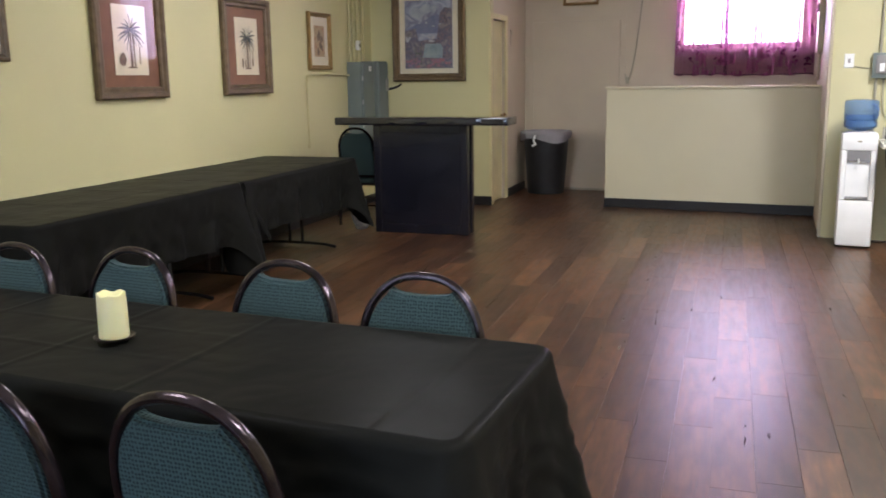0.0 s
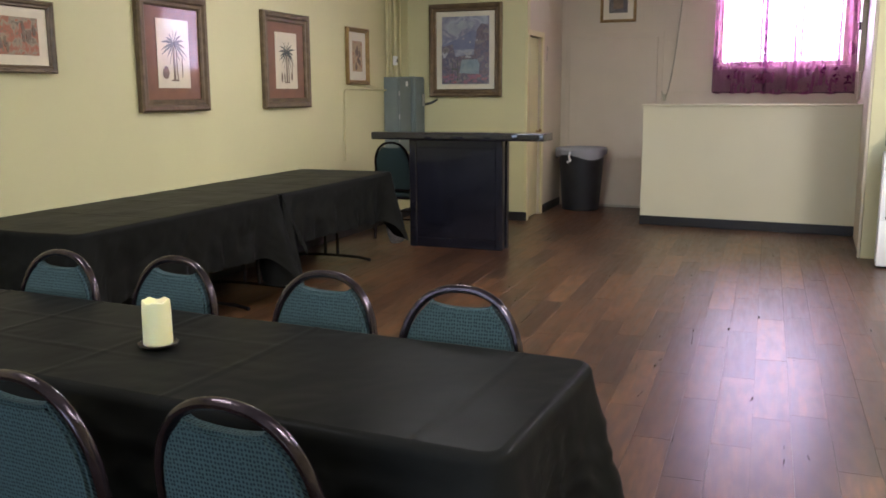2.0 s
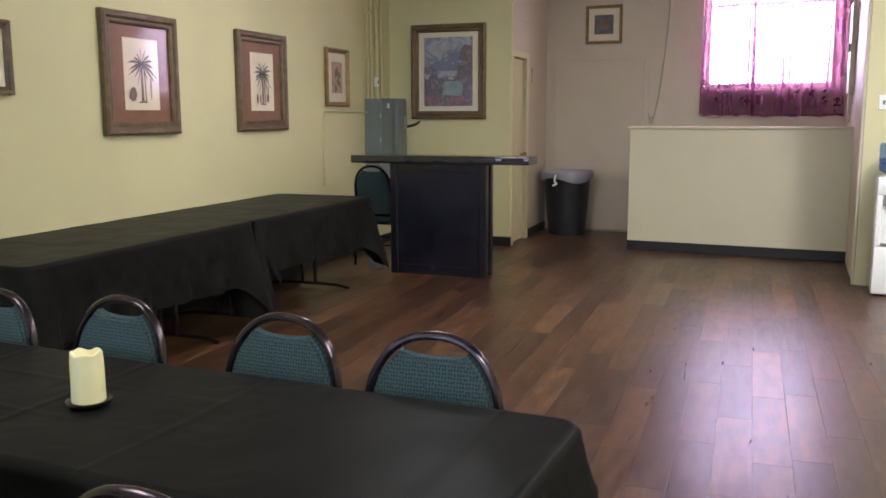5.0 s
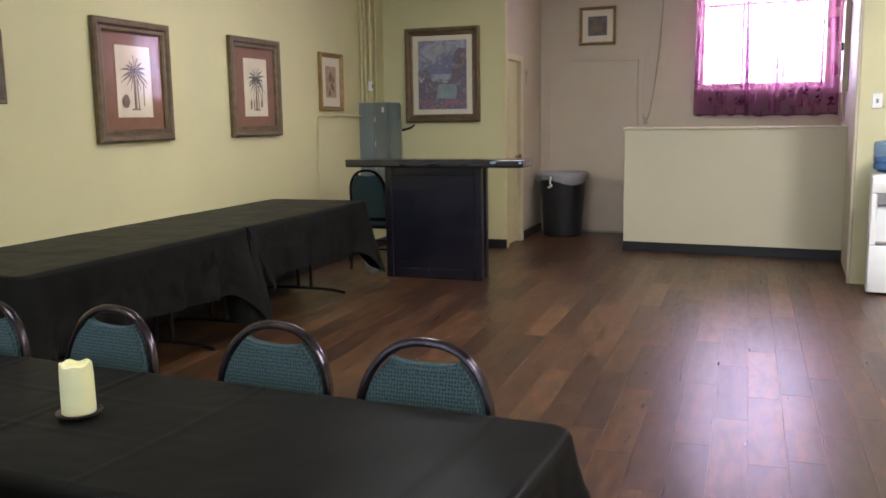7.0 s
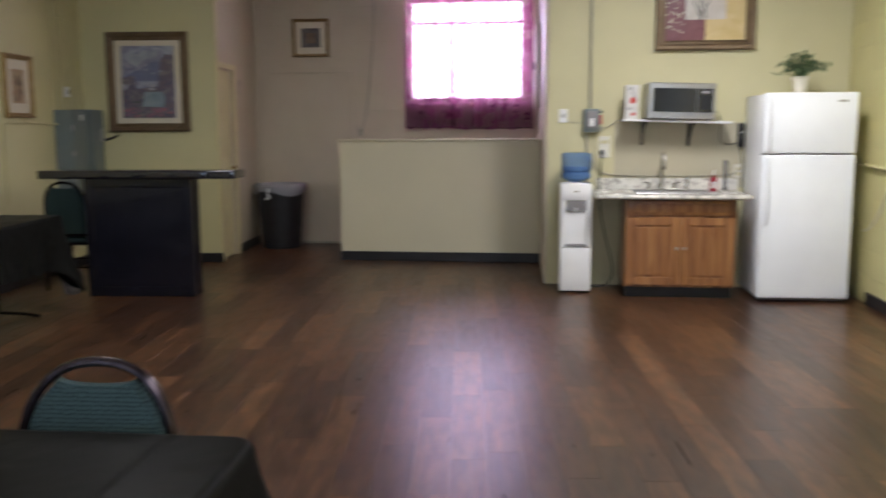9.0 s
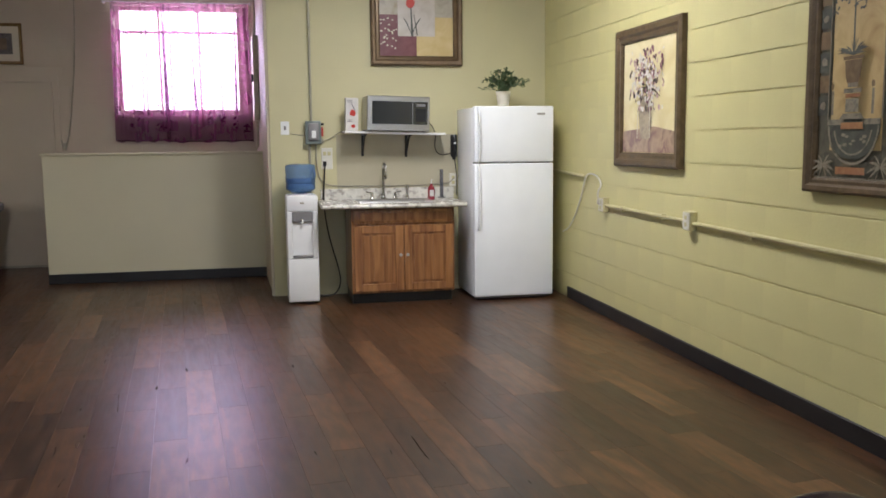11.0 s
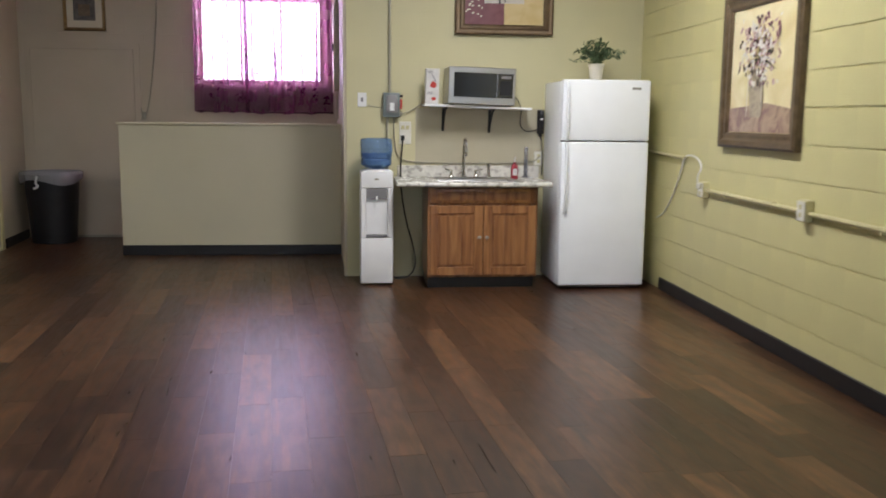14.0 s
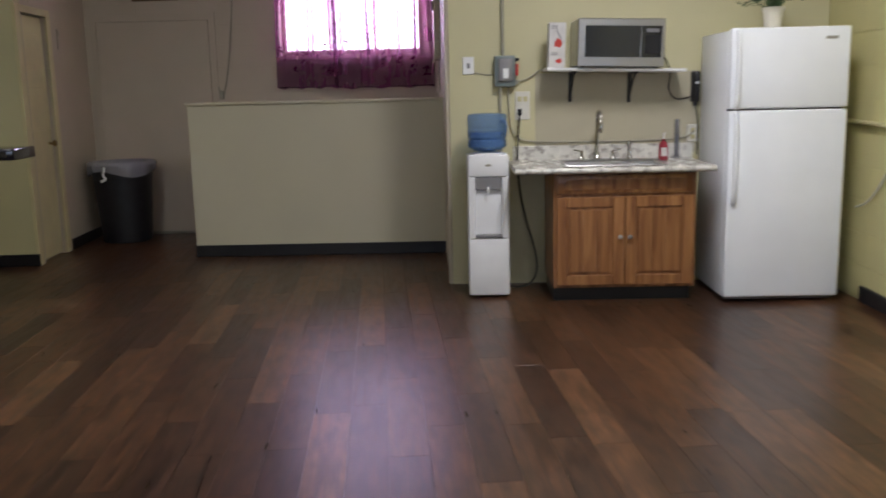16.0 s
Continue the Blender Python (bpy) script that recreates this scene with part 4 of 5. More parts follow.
palm_print(on_left(1.335, 1.305), 1, True, "palm print with a fruit, russet mat, wide brown frame")
palm_print(on_left(2.865, 1.305), 2, False, "palm print with seed pods, russet mat, brown frame")
rnd = random.Random(4)
p = picture(on_left(-0.08, 1.55), 0.62, 0.41, 0.045, M_framewood, [(0.04, 0.04, M_paper, "paper"), (0.115, 0.10, blotch_material("crowd_print", [(0.09, 0.07, 0.05), (0.30, 0.24, 0.16), (0.33, 0.10, 0.05), (0.16, 0.15, 0.09)], 26), "print")], "small colourful print on deckled paper in a brown frame")
strokes(p, M_inkbrown, "figures", [blob(rnd.uniform(-0.18, 0.18), rnd.uniform(0.13, 0.28), 0.012, 0.03, rnd) for _ in range(16)])
p = picture(on_left(4.245, 1.515), 0.475, 0.56, 0.045, M_framegold, [(0.04, 0.04, M_matcream, "mat"), (0.13, 0.13, blotch_material("sepia_print", [(0.20, 0.13, 0.07), (0.42, 0.30, 0.16), (0.30, 0.12, 0.06)], 14), "print")], "small sepia print with a cream mat in a gold frame")
strokes(p, M_inkbrown, "shapes", [blob(rnd.uniform(-0.06, 0.06), rnd.uniform(0.18, 0.38), 0.02, 0.035, rnd) for _ in range(8)])

# terrace painting behind the bar
p = picture(PW @ pose(-0.71, -0.002, 1.385), 0.86, 1.02, 0.085, M_framebronze, [(0.08, 0.08, M_matcream, "mat"), (0.15, 0.14, blotch_material("terrace_sky", [(0.12, 0.14, 0.22), (0.36, 0.38, 0.46), (0.16, 0.16, 0.24), (0.50, 0.50, 0.54)], 5, coat=0.5), "print")], "terrace painting with a cream mat in a bronze frame", 0.05)
rnd = random.Random(7)
strokes(p, blotch_material("painted_cloud", [(0.22, 0.25, 0.31), (0.42, 0.43, 0.47)], 9, coat=0.5), "cloud", [blob(-0.12, 0.74, 0.10, 0.07, rnd, 12, 0.25), blob(0.02, 0.79, 0.09, 0.05, rnd, 12, 0.25)])
strokes(p, blotch_material("painted_hills", [(0.10, 0.12, 0.22), (0.20, 0.20, 0.30)], 9), "hills", [[(-0.28, 0.52), (-0.28, 0.56), (-0.05, 0.66), (0.10, 0.73), (0.20, 0.68), (0.28, 0.66), (0.28, 0.52)]])
strokes(p, blotch_material("painted_terrace", [(0.035, 0.04, 0.06), (0.17, 0.12, 0.14), (0.07, 0.07, 0.12), (0.24, 0.19, 0.20), (0.05, 0.06, 0.06)], 17), "terrace", [[(-0.28, 0.142), (-0.28, 0.55), (-0.15, 0.58), (-0.12, 0.44), (0.10, 0.46), (0.14, 0.74), (0.19, 0.80), (0.28, 0.78), (0.28, 0.142)]])
strokes(p, blotch_material("painted_cloth", [(0.15, 0.21, 0.25), (0.30, 0.36, 0.38)], 12), "table", [[(-0.07, 0.26), (0.16, 0.25), (0.17, 0.36), (0.14, 0.41), (-0.04, 0.41)]])
strokes(p, blotch_material("pale_petals", [(0.30, 0.30, 0.34), (0.48, 0.46, 0.48)], 20, coat=0.5), "flowers", [blob(0.05 + rnd.uniform(-0.05, 0.05), 0.46 + rnd.uniform(-0.03, 0.03), 0.014, 0.012, rnd) for _ in range(12)] + [blob(-0.25 + rnd.uniform(-0.02, 0.03), 0.47 + rnd.uniform(-0.03, 0.03), 0.012, 0.012, rnd) for _ in range(7)] + [blob(0.08 * i - 0.1, 0.62 + rnd.uniform(-0.02, 0.02), 0.012, 0.01, rnd) for i in range(4)])
strokes(p, blotch_material("painted_flowers", [(0.30, 0.10, 0.09), (0.20, 0.12, 0.22)], 30), "blossom", [blob(rnd.uniform(-0.26, 0.26), rnd.uniform(0.15, 0.24), 0.022, 0.015, rnd) for _ in range(30)])
strokes(p, M_ink, "chair", [[(-0.16, 0.20), (-0.15, 0.20), (-0.145, 0.40), (-0.155, 0.40)], [(-0.09, 0.18), (-0.08, 0.18), (-0.085, 0.41), (-0.095, 0.41)], [(-0.155, 0.30), (-0.085, 0.29), (-0.085, 0.31), (-0.155, 0.32)]])

# small picture over the flush door
p = picture(pose(-2.44, 12.287, 2.265), 0.44, 0.445, 0.035, M_framegold, [(0.03, 0.03, M_matcream, "mat"), (0.105, 0.11, blotch_material("dark_square_print", [(0.05, 0.045, 0.05), (0.16, 0.14, 0.13)], 20), "print")], "small dark square print in a gold frame over the door")
strokes(p, M_inkbrown, "inner_square", [[(-0.06, 0.16), (0.06, 0.16), (0.06, 0.28), (-0.06, 0.28)]])

# tulip collage above the kitchenette
p = picture(pose(1.73, 9.697, 2.068), 0.84, 0.84, 0.085, M_framebronze, [(0.075, 0.075, blotch_material("collage_ground", [(0.30, 0.26, 0.20), (0.48, 0.44, 0.36), (0.36, 0.30, 0.20)], 8), "canvas")], "square collage painting of a tulip in a bronze frame", 0.05)
rnd = random.Random(12)
strokes(p, blotch_material("collage_plum", [(0.14, 0.035, 0.05), (0.20, 0.07, 0.08)], 15), "plum_square", [[(-0.345, 0.076), (0.0, 0.076), (0.0, 0.45), (-0.345, 0.45)]])
strokes(p, blotch_material("collage_ochre", [(0.56, 0.42, 0.18), (0.66, 0.53, 0.28)], 10), "ochre_square", [[(0.0, 0.076), (0.345, 0.076), (0.345, 0.43), (0.0, 0.43)]])
strokes(p, blotch_material("collage_pale", [(0.50, 0.45, 0.40), (0.64, 0.60, 0.56)], 9), "pale_square", [[(-0.17, 0.26), (0.17, 0.26), (0.17, 0.70), (-0.17, 0.70)]])
strokes(p, M_matcream, "flecks", [blob(rnd.uniform(-0.33, -0.18), rnd.uniform(0.1, 0.43), 0.010, 0.007, rnd, 6) for _ in range(26)])
strokes(p, M_ink, "tulip_stem", [[(-0.05, 0.26), (-0.03, 0.26), (-0.045, 0.52), (-0.055, 0.52)], frond(-0.05, 0.28, 1.9, 0.22, 0.014), frond(-0.04, 0.28, 1.2, 0.22, 0.014), [(0.0, 0.27), (0.012, 0.27), (-0.02, 0.45), (-0.026, 0.45)]])
strokes(p, M_red, "tulip_bloom", [blob(-0.055, 0.55, 0.04, 0.045, rnd, 11, 0.12)])


def on_right(y, z):
    return pose(2.948, y, z, 0, 0, -90)


# vase of flowers
p = picture(on_right(7.375, 1.197), 1.05, 0.972, 0.10, M_framewood, [(0.09, 0.10, blotch_material("vase_ground", [(0.40, 0.28, 0.12), (0.68, 0.58, 0.30), (0.78, 0.70, 0.44), (0.72, 0.62, 0.36)], 2.4, coat=0.35), "canvas")], "painting of white and plum flowers in a brown frame", 0.05)
rnd = random.Random(21)
strokes(p, blotch_material("painted_shelf", [(0.15, 0.08, 0.07), (0.42, 0.30, 0.20), (0.22, 0.12, 0.11), (0.50, 0.38, 0.24)], 6, coat=0.35), "painted_table", [[(-0.445, 0.102), (0.445, 0.102), (0.445, 0.24), (0.10, 0.28), (-0.445, 0.25)]])
strokes(p, blotch_material("painted_glass", [(0.16, 0.13, 0.10), (0.42, 0.34, 0.22), (0.22, 0.17, 0.14)], 16, coat=0.35), "painted_vase", [[(-0.11, 0.20), (0.02, 0.19), (0.06, 0.30), (0.03, 0.48), (-0.12, 0.50), (-0.15, 0.36)]])
strokes(p, blotch_material("painted_leaves", [(0.07, 0.06, 0.04), (0.20, 0.17, 0.11)], 20, coat=0.35), "leaves", [frond(-0.04, 0.55, rnd.uniform(0, 6.28), rnd.uniform(0.14, 0.26), 0.010) for _ in range(14)])
for nm, cols, cnt in (("plum_blooms", [(0.12, 0.03, 0.06), (0.32, 0.14, 0.18)], 60), ("pink_blooms", [(0.44, 0.25, 0.26), (0.60, 0.46, 0.42)], 70), ("white_blooms", [(0.56, 0.53, 0.47), (0.78, 0.75, 0.68)], 85), ("dark_accents", [(0.05, 0.05, 0.04), (0.16, 0.10, 0.10)], 26)):
    strokes(p, blotch_material(nm, cols, 25, coat=0.3), nm, [blob(-0.02 + max(-0.26, min(0.26, rnd.gauss(0, 0.13))), 0.60 + max(-0.2, min(0.2, rnd.gauss(0, 0.10))), rnd.uniform(0.008, 0.027), rnd.uniform(0.006, 0.017), rnd, 8, 0.45, rnd.uniform(0, 3)) for _ in range(cnt)])
strokes(p, M_matcream, "glass_lines", [[(-0.15, 0.2), (-0.142, 0.2), (-0.13, 0.46), (-0.138, 0.46)], [(0.055, 0.2), (0.062, 0.2), (0.05, 0.46), (0.042, 0.46)]])

# tall topiary print
p = picture(on_right(5.195, 1.137), 0.68, 1.28, 0.07, M_framewood, [(0.06, 0.06, blotch_material("dark_border", [(0.05, 0.045, 0.03), (0.10, 0.095, 0.07), (0.17, 0.13, 0.08)], 12, coat=0.35), "border"), (0.165, 0.20, blotch_material("topiary_ground", [(0.40, 0.27, 0.11), (0.56, 0.42, 0.20), (0.48, 0.33, 0.14)], 7, coat=0.35), "panel")], "tall potted topiary print with an ornate black border", 0.05)
rnd = random.Random(33)
M_slate = blotch_material("painted_slate", [(0.045, 0.05, 0.042), (0.10, 0.105, 0.085)], 18, coat=0.35)
M_umber = blotch_material("painted_umber", [(0.12, 0.075, 0.04), (0.22, 0.15, 0.08)], 20, coat=0.35)
M_stone = blotch_material("painted_stone", [(0.10, 0.095, 0.075), (0.26, 0.23, 0.17), (0.15, 0.13, 0.10)], 26, coat=0.35)
M_terra = blotch_material("painted_terracotta", [(0.26, 0.10, 0.05), (0.38, 0.20, 0.09)], 18, coat=0.35)


def rect(x0, z0, x1, z1):
    return [(x0, z0), (x1, z0), (x1, z1), (x0, z1)]


def ring(cx, cz, r0, r1, a0, a1, n=16):
    out = [(cx + r1 * math.cos(a0 + (a1 - a0) * i / n), cz + r1 * math.sin(a0 + (a1 - a0) * i / n)) for i in range(n + 1)]
    return out + [(cx + r0 * math.cos(a1 + (a0 - a1) * i / n), cz + r0 * math.sin(a1 + (a0 - a1) * i / n)) for i in range(n + 1)]


strokes(p, M_slate, "border_squares", [rect(sx * 0.228 - 0.042, 0.36 + 0.20 * i, sx * 0.228 + 0.042, 0.45 + 0.20 * i) for i in range(5) for sx in (-1, 1)])
strokes(p, M_umber, "border_panels", [rect(sx * 0.228 - 0.034, 0.465 + 0.20 * i, sx * 0.228 + 0.034, 0.545 + 0.20 * i) for i in range(4) for sx in (-1, 1)])
strokes(p, M_stone, "rosettes", [blob(sx * 0.228, 0.405 + 0.20 * i, 0.019, 0.019, rnd, 10, 0.25) for i in range(5) for sx in (-1, 1)])
strokes(p, M_stone, "fine_lines", [rect(-0.188, 0.34, -0.182, 1.09), rect(0.182, 0.34, 0.188, 1.09), rect(-0.28, 0.072, 0.28, 0.078), rect(-0.276, 0.34, -0.272, 1.2), rect(0.272, 0.34, 0.276, 1.2)])
strokes(p, M_slate, "basin", [[(-0.18, 0.34)] + [(0.18 * math.cos(math.pi + math.pi * i / 18), 0.31 + 0.15 * math.sin(math.pi + math.pi * i / 18)) for i in range(19)] + [(0.18, 0.34)]])
strokes(p, M_stone, "basin_lines", [ring(0, 0.31, 0.165, 0.176, math.pi, 2 * math.pi), ring(0, 0.31, 0.125, 0.133, math.pi * 1.05, math.pi * 1.95), rect(-0.18, 0.315, -0.06, 0.34), rect(0.06, 0.315, 0.18, 0.34)] + [blob(rnd.uniform(-0.09, 0.09), rnd.uniform(0.22, 0.27), 0.014, 0.007, rnd, 7) for _ in range(10)])
for sx in (-1, 1):
    strokes(p, M_stone, "corner_fan", [frond(sx * 0.20, 0.13, math.radians(a), 0.085, 0.008) for a in range(0, 360, 30)])
strokes(p, M_terra, "terracotta_bands", [rect(-0.075, 0.295, 0.075, 0.325), rect(-0.05, 0.435, 0.05, 0.452), rect(-0.10, 0.092, 0.10, 0.125)])
strokes(p, M_stone, "pedestal", [[(-0.085, 0.34), (0.085, 0.34), (0.06, 0.365), (-0.06, 0.365)], rect(-0.045, 0.37, 0.045, 0.43), rect(-0.06, 0.455, 0.06, 0.475), rect(-0.035, 0.48, 0.035, 0.50), rect(-0.145, 0.36, -0.13, 0.47), rect(0.13, 0.36, 0.145, 0.47)])
strokes(p, M_umber, "urn", [[(-0.038, 0.50), (0.038, 0.50), (0.05, 0.53), (0.058, 0.60), (-0.058, 0.60), (-0.05, 0.53)], rect(-0.07, 0.602, 0.07, 0.618)] + [blob(sx * 0.138, 0.49, 0.011, 0.016, rnd, 8, 0.1) for sx in (-1, 1)])
strokes(p, M_ink, "tree", [rect(-0.005, 0.62, 0.005, 0.92)] + [frond(0.0, 0.62, rnd.uniform(0.3, 2.85), rnd.uniform(0.08, 0.13), 0.006) for _ in range(14)] + [frond(0.0, 0.84 + 0.03 * i, 0.4 + 0.55 * i, 0.11, 0.003) for i in range(5)] + [blob(max(-0.165, min(0.165, rnd.gauss(0, 0.085))), 0.95 + max(-0.13, min(0.13, rnd.gauss(0, 0.07))), 0.013, 0.006, rnd, 6, 0.3, rnd.uniform(0, 3)) for _ in range(110)])

# ---- kitchenette ----
f = thing("refrigerator", pose(2.095, 9.0, 0), "white top-freezer refrigerator beside the block wall", "refrigerator")
part("cabinet", B(0.0, 0.075, 0.03, 0.71, 0.66, 1.67, bevel=0.012, seg=2), M_white, f)
part("kick_grille", B(0.02, 0.05, 0.012, 0.69, 0.10, 0.07, bevel=0.004), M_greyplastic, f)
part("gasket", B(0.01, 0.062, 0.06, 0.70, 0.076, 1.66), M_gap, f)
fd = part("freezer_door", B(0.0, 0.0, 1.202, 0.71, 0.062, 1.68, bevel=0.014, seg=3), M_white, f)
part("badge", B(0.56, -0.0025, 1.605, 0.63, 0.0005, 1.622, bevel=0.001), M_steel, fd, "small grey maker's badge")
ld = part("fridge_door", B(0.0, 0.0, 0.035, 0.71, 0.062, 1.192, bevel=0.014, seg=3), M_white, f)
part("handle", T([(0.035, -0.002, 1.21), (0.035, -0.04, 1.24), (0.035, -0.045, 1.40), (0.035, -0.04, 1.62), (0.035, -0.002, 1.66)], 0.013, flat=1.4), M_white, fd)
part("handle", T([(0.035, -0.002, 1.18), (0.035, -0.04, 1.15), (0.035, -0.045, 0.95), (0.035, -0.04, 0.68), (0.035, -0.002, 0.63)], 0.013, flat=1.4), M_white, ld)
for x in (0.06, 0.65):
    part("foot", lathe(bmesh.new(), [(0.018, 0), (0.018, 0.03)], 12, (x, 0.12, 0)), M_black, f)

# plant on the refrigerator
p = thing("potted_plant", pose(2.43, 9.28, 1.681), "small leafy green plant in a cream pot on the refrigerator", "plant")
part("pot", lathe(bmesh.new(), [(0.045, 0), (0.048, 0.004), (0.060, 0.11), (0.066, 0.112), (0.066, 0.135), (0.058, 0.135), (0.054, 0.11), (0.0, 0.108)], 28), M_pot, p)
rnd = random.Random(5)
stems, leaves = bmesh.new(), bmesh.new()
for i in range(46):
    a, q = rnd.uniform(0, 6.28), rnd.uniform(0.05, 0.25)
    tip = Vector((q * math.cos(a), 0.75 * q * math.sin(a), 0.135 + rnd.uniform(0.0, 0.16) * (1.15 - q * 2.5) + 0.015))
    mid = Vector((tip.x * 0.45, tip.y * 0.45, tip.z + 0.02))
    tube(stems, [(0.01 * math.cos(a), 0.01 * math.sin(a), 0.105), mid, tip], 0.0018, seg=5, smooth=1)
    for j in range(9):
        c = mid.lerp(tip, rnd.uniform(0.0, 1.1)) + Vector((rnd.uniform(-0.02, 0.02), rnd.uniform(-0.02, 0.02), rnd.uniform(-0.015, 0.02)))
        ax = Vector((rnd.uniform(-1, 1), rnd.uniform(-1, 1), rnd.uniform(-0.5, 0.6))).normalized()
        sd = ax.cross(Vector((rnd.uniform(-0.4, 0.4), rnd.uniform(-0.4, 0.4), 1))).normalized()
        s = rnd.uniform(0.014, 0.024)
        up = ax.cross(sd) * s * 0.25
        v = [leaves.verts.new(c + ax * s * u + sd * s * w + up * h) for u, w, h in ((-1, 0, 0), (-0.3, 0.5, 1), (0.5, 0.42, 1), (1.1, 0, -0.4), (0.5, -0.42, 1), (-0.3, -0.5, 1), (0.1, 0, 0))]
        for i0, i1 in ((0, 1), (1, 2), (2, 3), (3, 4), (4, 5), (5, 0)):
            leaves.faces.new((v[i0], v[i1], v[6]))
part("stems", stems, M_leaf, p)
part("foliage", leaves, M_leaf, p, smooth=0)

# sink cabinet
c = thing("sink_cabinet", pose(1.045, 9.085, 0), "honey-coloured wooden sink base cabinet with two doors", "cabinet")
part("body", B(0.0, 0.022, 0.095, 0.89, 0.56, 0.83), M_cab, c)
part("toe_kick", B(0.01, 0.075, 0.0, 0.88, 0.55, 0.094), M_base, c)
for x0, x1 in ((0.0, 0.05), (0.425, 0.465), (0.84, 0.89)):
    part("stile", B(x0, 0.004, 0.095, x1, 0.021, 0.83, bevel=0.002), M_cab, c)
for z0, z1 in ((0.095, 0.12), (0.675, 0.70), (0.81, 0.83)):
    part("rail", B(0.05, 0.005, z0, 0.84, 0.021, z1, bevel=0.001), M_cab, c)
dr = part("drawer_front", B(0.02, -0.016, 0.698, 0.87, 0.003, 0.815, bevel=0.007, seg=2), M_cab, c)
part("drawer_panel", B(0.07, -0.021, 0.722, 0.82, -0.015, 0.79, bevel=0.005), M_cab, dr)
for x0, x1, kx in ((0.018, 0.440, 0.415), (0.450, 0.872, 0.475)):
    dd = part("door", B(x0, -0.010, 0.115, x1, 0.003, 0.678, bevel=0.003), M_cabdark, c)
    part("door_stile", B(x0, -0.018, 0.115, x0 + 0.065, -0.009, 0.678, bevel=0.003), M_cab, dd)
    part("door_stile", B(x1 - 0.065, -0.018, 0.115, x1, -0.009, 0.678, bevel=0.003), M_cab, dd)
    for z0 in (0.115, 0.613):
        part("door_rail", B(x0 + 0.066, -0.018, z0, x1 - 0.066, -0.009, z0 + 0.065, bevel=0.003), M_cab, dd)
    n_s = 3
    wv = (x1 - x0 - 0.17) / n_s
    for i in range(n_s):
        part("raised_panel", B(x0 + 0.085 + i * wv, -0.017, 0.20, x0 + 0.085 + (i + 1) * wv - 0.0006, -0.010, 0.595, bevel=0.0015), M_cab, dd)
    part("knob", lathe(bmesh.new(), [(0.006, 0), (0.006, 0.012), (0.014, 0.018), (0.014, 0.024), (0.0, 0.028)], 16), M_steel, dd, "round nickel knob").matrix_basis = pose(kx, -0.018, 0.425, 90, 0, 0)

# worktop with a sink cut-out
w = thing("countertop", pose(0, 0, 0), "pale marble-look laminate countertop with a splash rim", "countertop")
SX0, SX1, SY0, SY1 = 1.14, 1.76, 9.10, 9.48
bm = bmesh.new()
box(bm, 0.80, 8.995, 0.832, SX0, 9.675, 0.868)
box(bm, SX1, 8.995, 0.832, 2.03, 9.675, 0.868)
box(bm, SX0, 8.995, 0.832, SX1, SY0, 0.868)
box(bm, SX0, SY1, 0.832, SX1, 9.675, 0.868)
part("slab", bm, M_counter, w)
part("front_edge", T([(0.80, 8.997, 0.85), (2.03, 8.997, 0.85)], 0.0185, seg=12), M_counter, w)
part("backsplash", B(0.83, 9.676, 0.83, 2.06, 9.699, 0.965, bevel=0.004), M_counter, w)
s = thing("sink", pose(0, 0, 0), "stainless steel drop-in sink", "sink")
bm = bmesh.new()
rings = []
for o, z in ((-0.02, 0.8715), (-0.018, 0.8745), (0.0, 0.8735), (0.012, 0.865), (0.03, 0.72), (0.06, 0.715)):
    rings.append([bm.verts.new(q) for q in ((SX0 + o, SY0 + o, z), (SX1 - o, SY0 + o, z), (SX1 - o, SY1 - o, z), (SX0 + o, SY1 - o, z))])
for a, b_ in zip(rings, rings[1:]):
    for i in range(4):
        bm.faces.new((a[i], a[(i + 1) % 4], b_[(i + 1) % 4], b_[i]))
bm.faces.new(rings[-1])
part("basin", bm, M_steel, s)
part("deck", B(SX0 - 0.02, SY1, 0.8695, SX1 + 0.02, 9.585, 0.876, bevel=0.003), M_steel, s)
t = thing("faucet", pose(1.385, 9.54, 0.876), "tall brushed nickel gooseneck faucet with two levers", "faucet")
part("spout", T([(0, 0, 0), (0, 0, 0.22), (0, -0.005, 0.30), (0, -0.06, 0.325), (0, -0.13, 0.30), (0, -0.135, 0.23)], 0.012), M_chrome, t)
part("spray_head", lathe(bmesh.new(), [(0.013, 0.20), (0.016, 0.21), (0.016, 0.27), (0.012, 0.28)], 16, (0, -0.135, -0.02)), M_chrome, t)
part("base", lathe(bmesh.new(), [(0.026, 0), (0.026, 0.01), (0.018, 0.02), (0.016, 0.05)], 20), M_chrome, t)
for x in (-0.105, 0.105):
    h = part("valve", lathe(bmesh.new(), [(0.022, 0), (0.020, 0.012), (0.013, 0.02), (0.013, 0.055), (0.0, 0.062)], 18, (x, 0, 0)), M_chrome, t)
    part("lever", T([(x, 0, 0.055), (x + (0.055 if x > 0 else -0.055), -0.01, 0.066)], 0.006), M_chrome, h)
t = thing("sprayer", pose(1.60, 9.54, 0.876), "nickel side sprayer beside the faucet", "sprayer")
part("body", lathe(bmesh.new(), [(0.020, 0), (0.018, 0.015), (0.012, 0.03), (0.014, 0.08), (0.018, 0.10), (0.014, 0.118), (0.0, 0.12)], 18), M_chrome, t)
b = thing("soap_bottle", pose(1.80, 9.42, 0.869), "red liquid soap bottle with a pump", "bottle")
part("bottle", lathe(bmesh.new(), [(0.030, 0), (0.032, 0.004), (0.031, 0.09), (0.026, 0.115), (0.012, 0.128), (0.012, 0.14)], 20, sy=0.7), M_pinksoap, b)
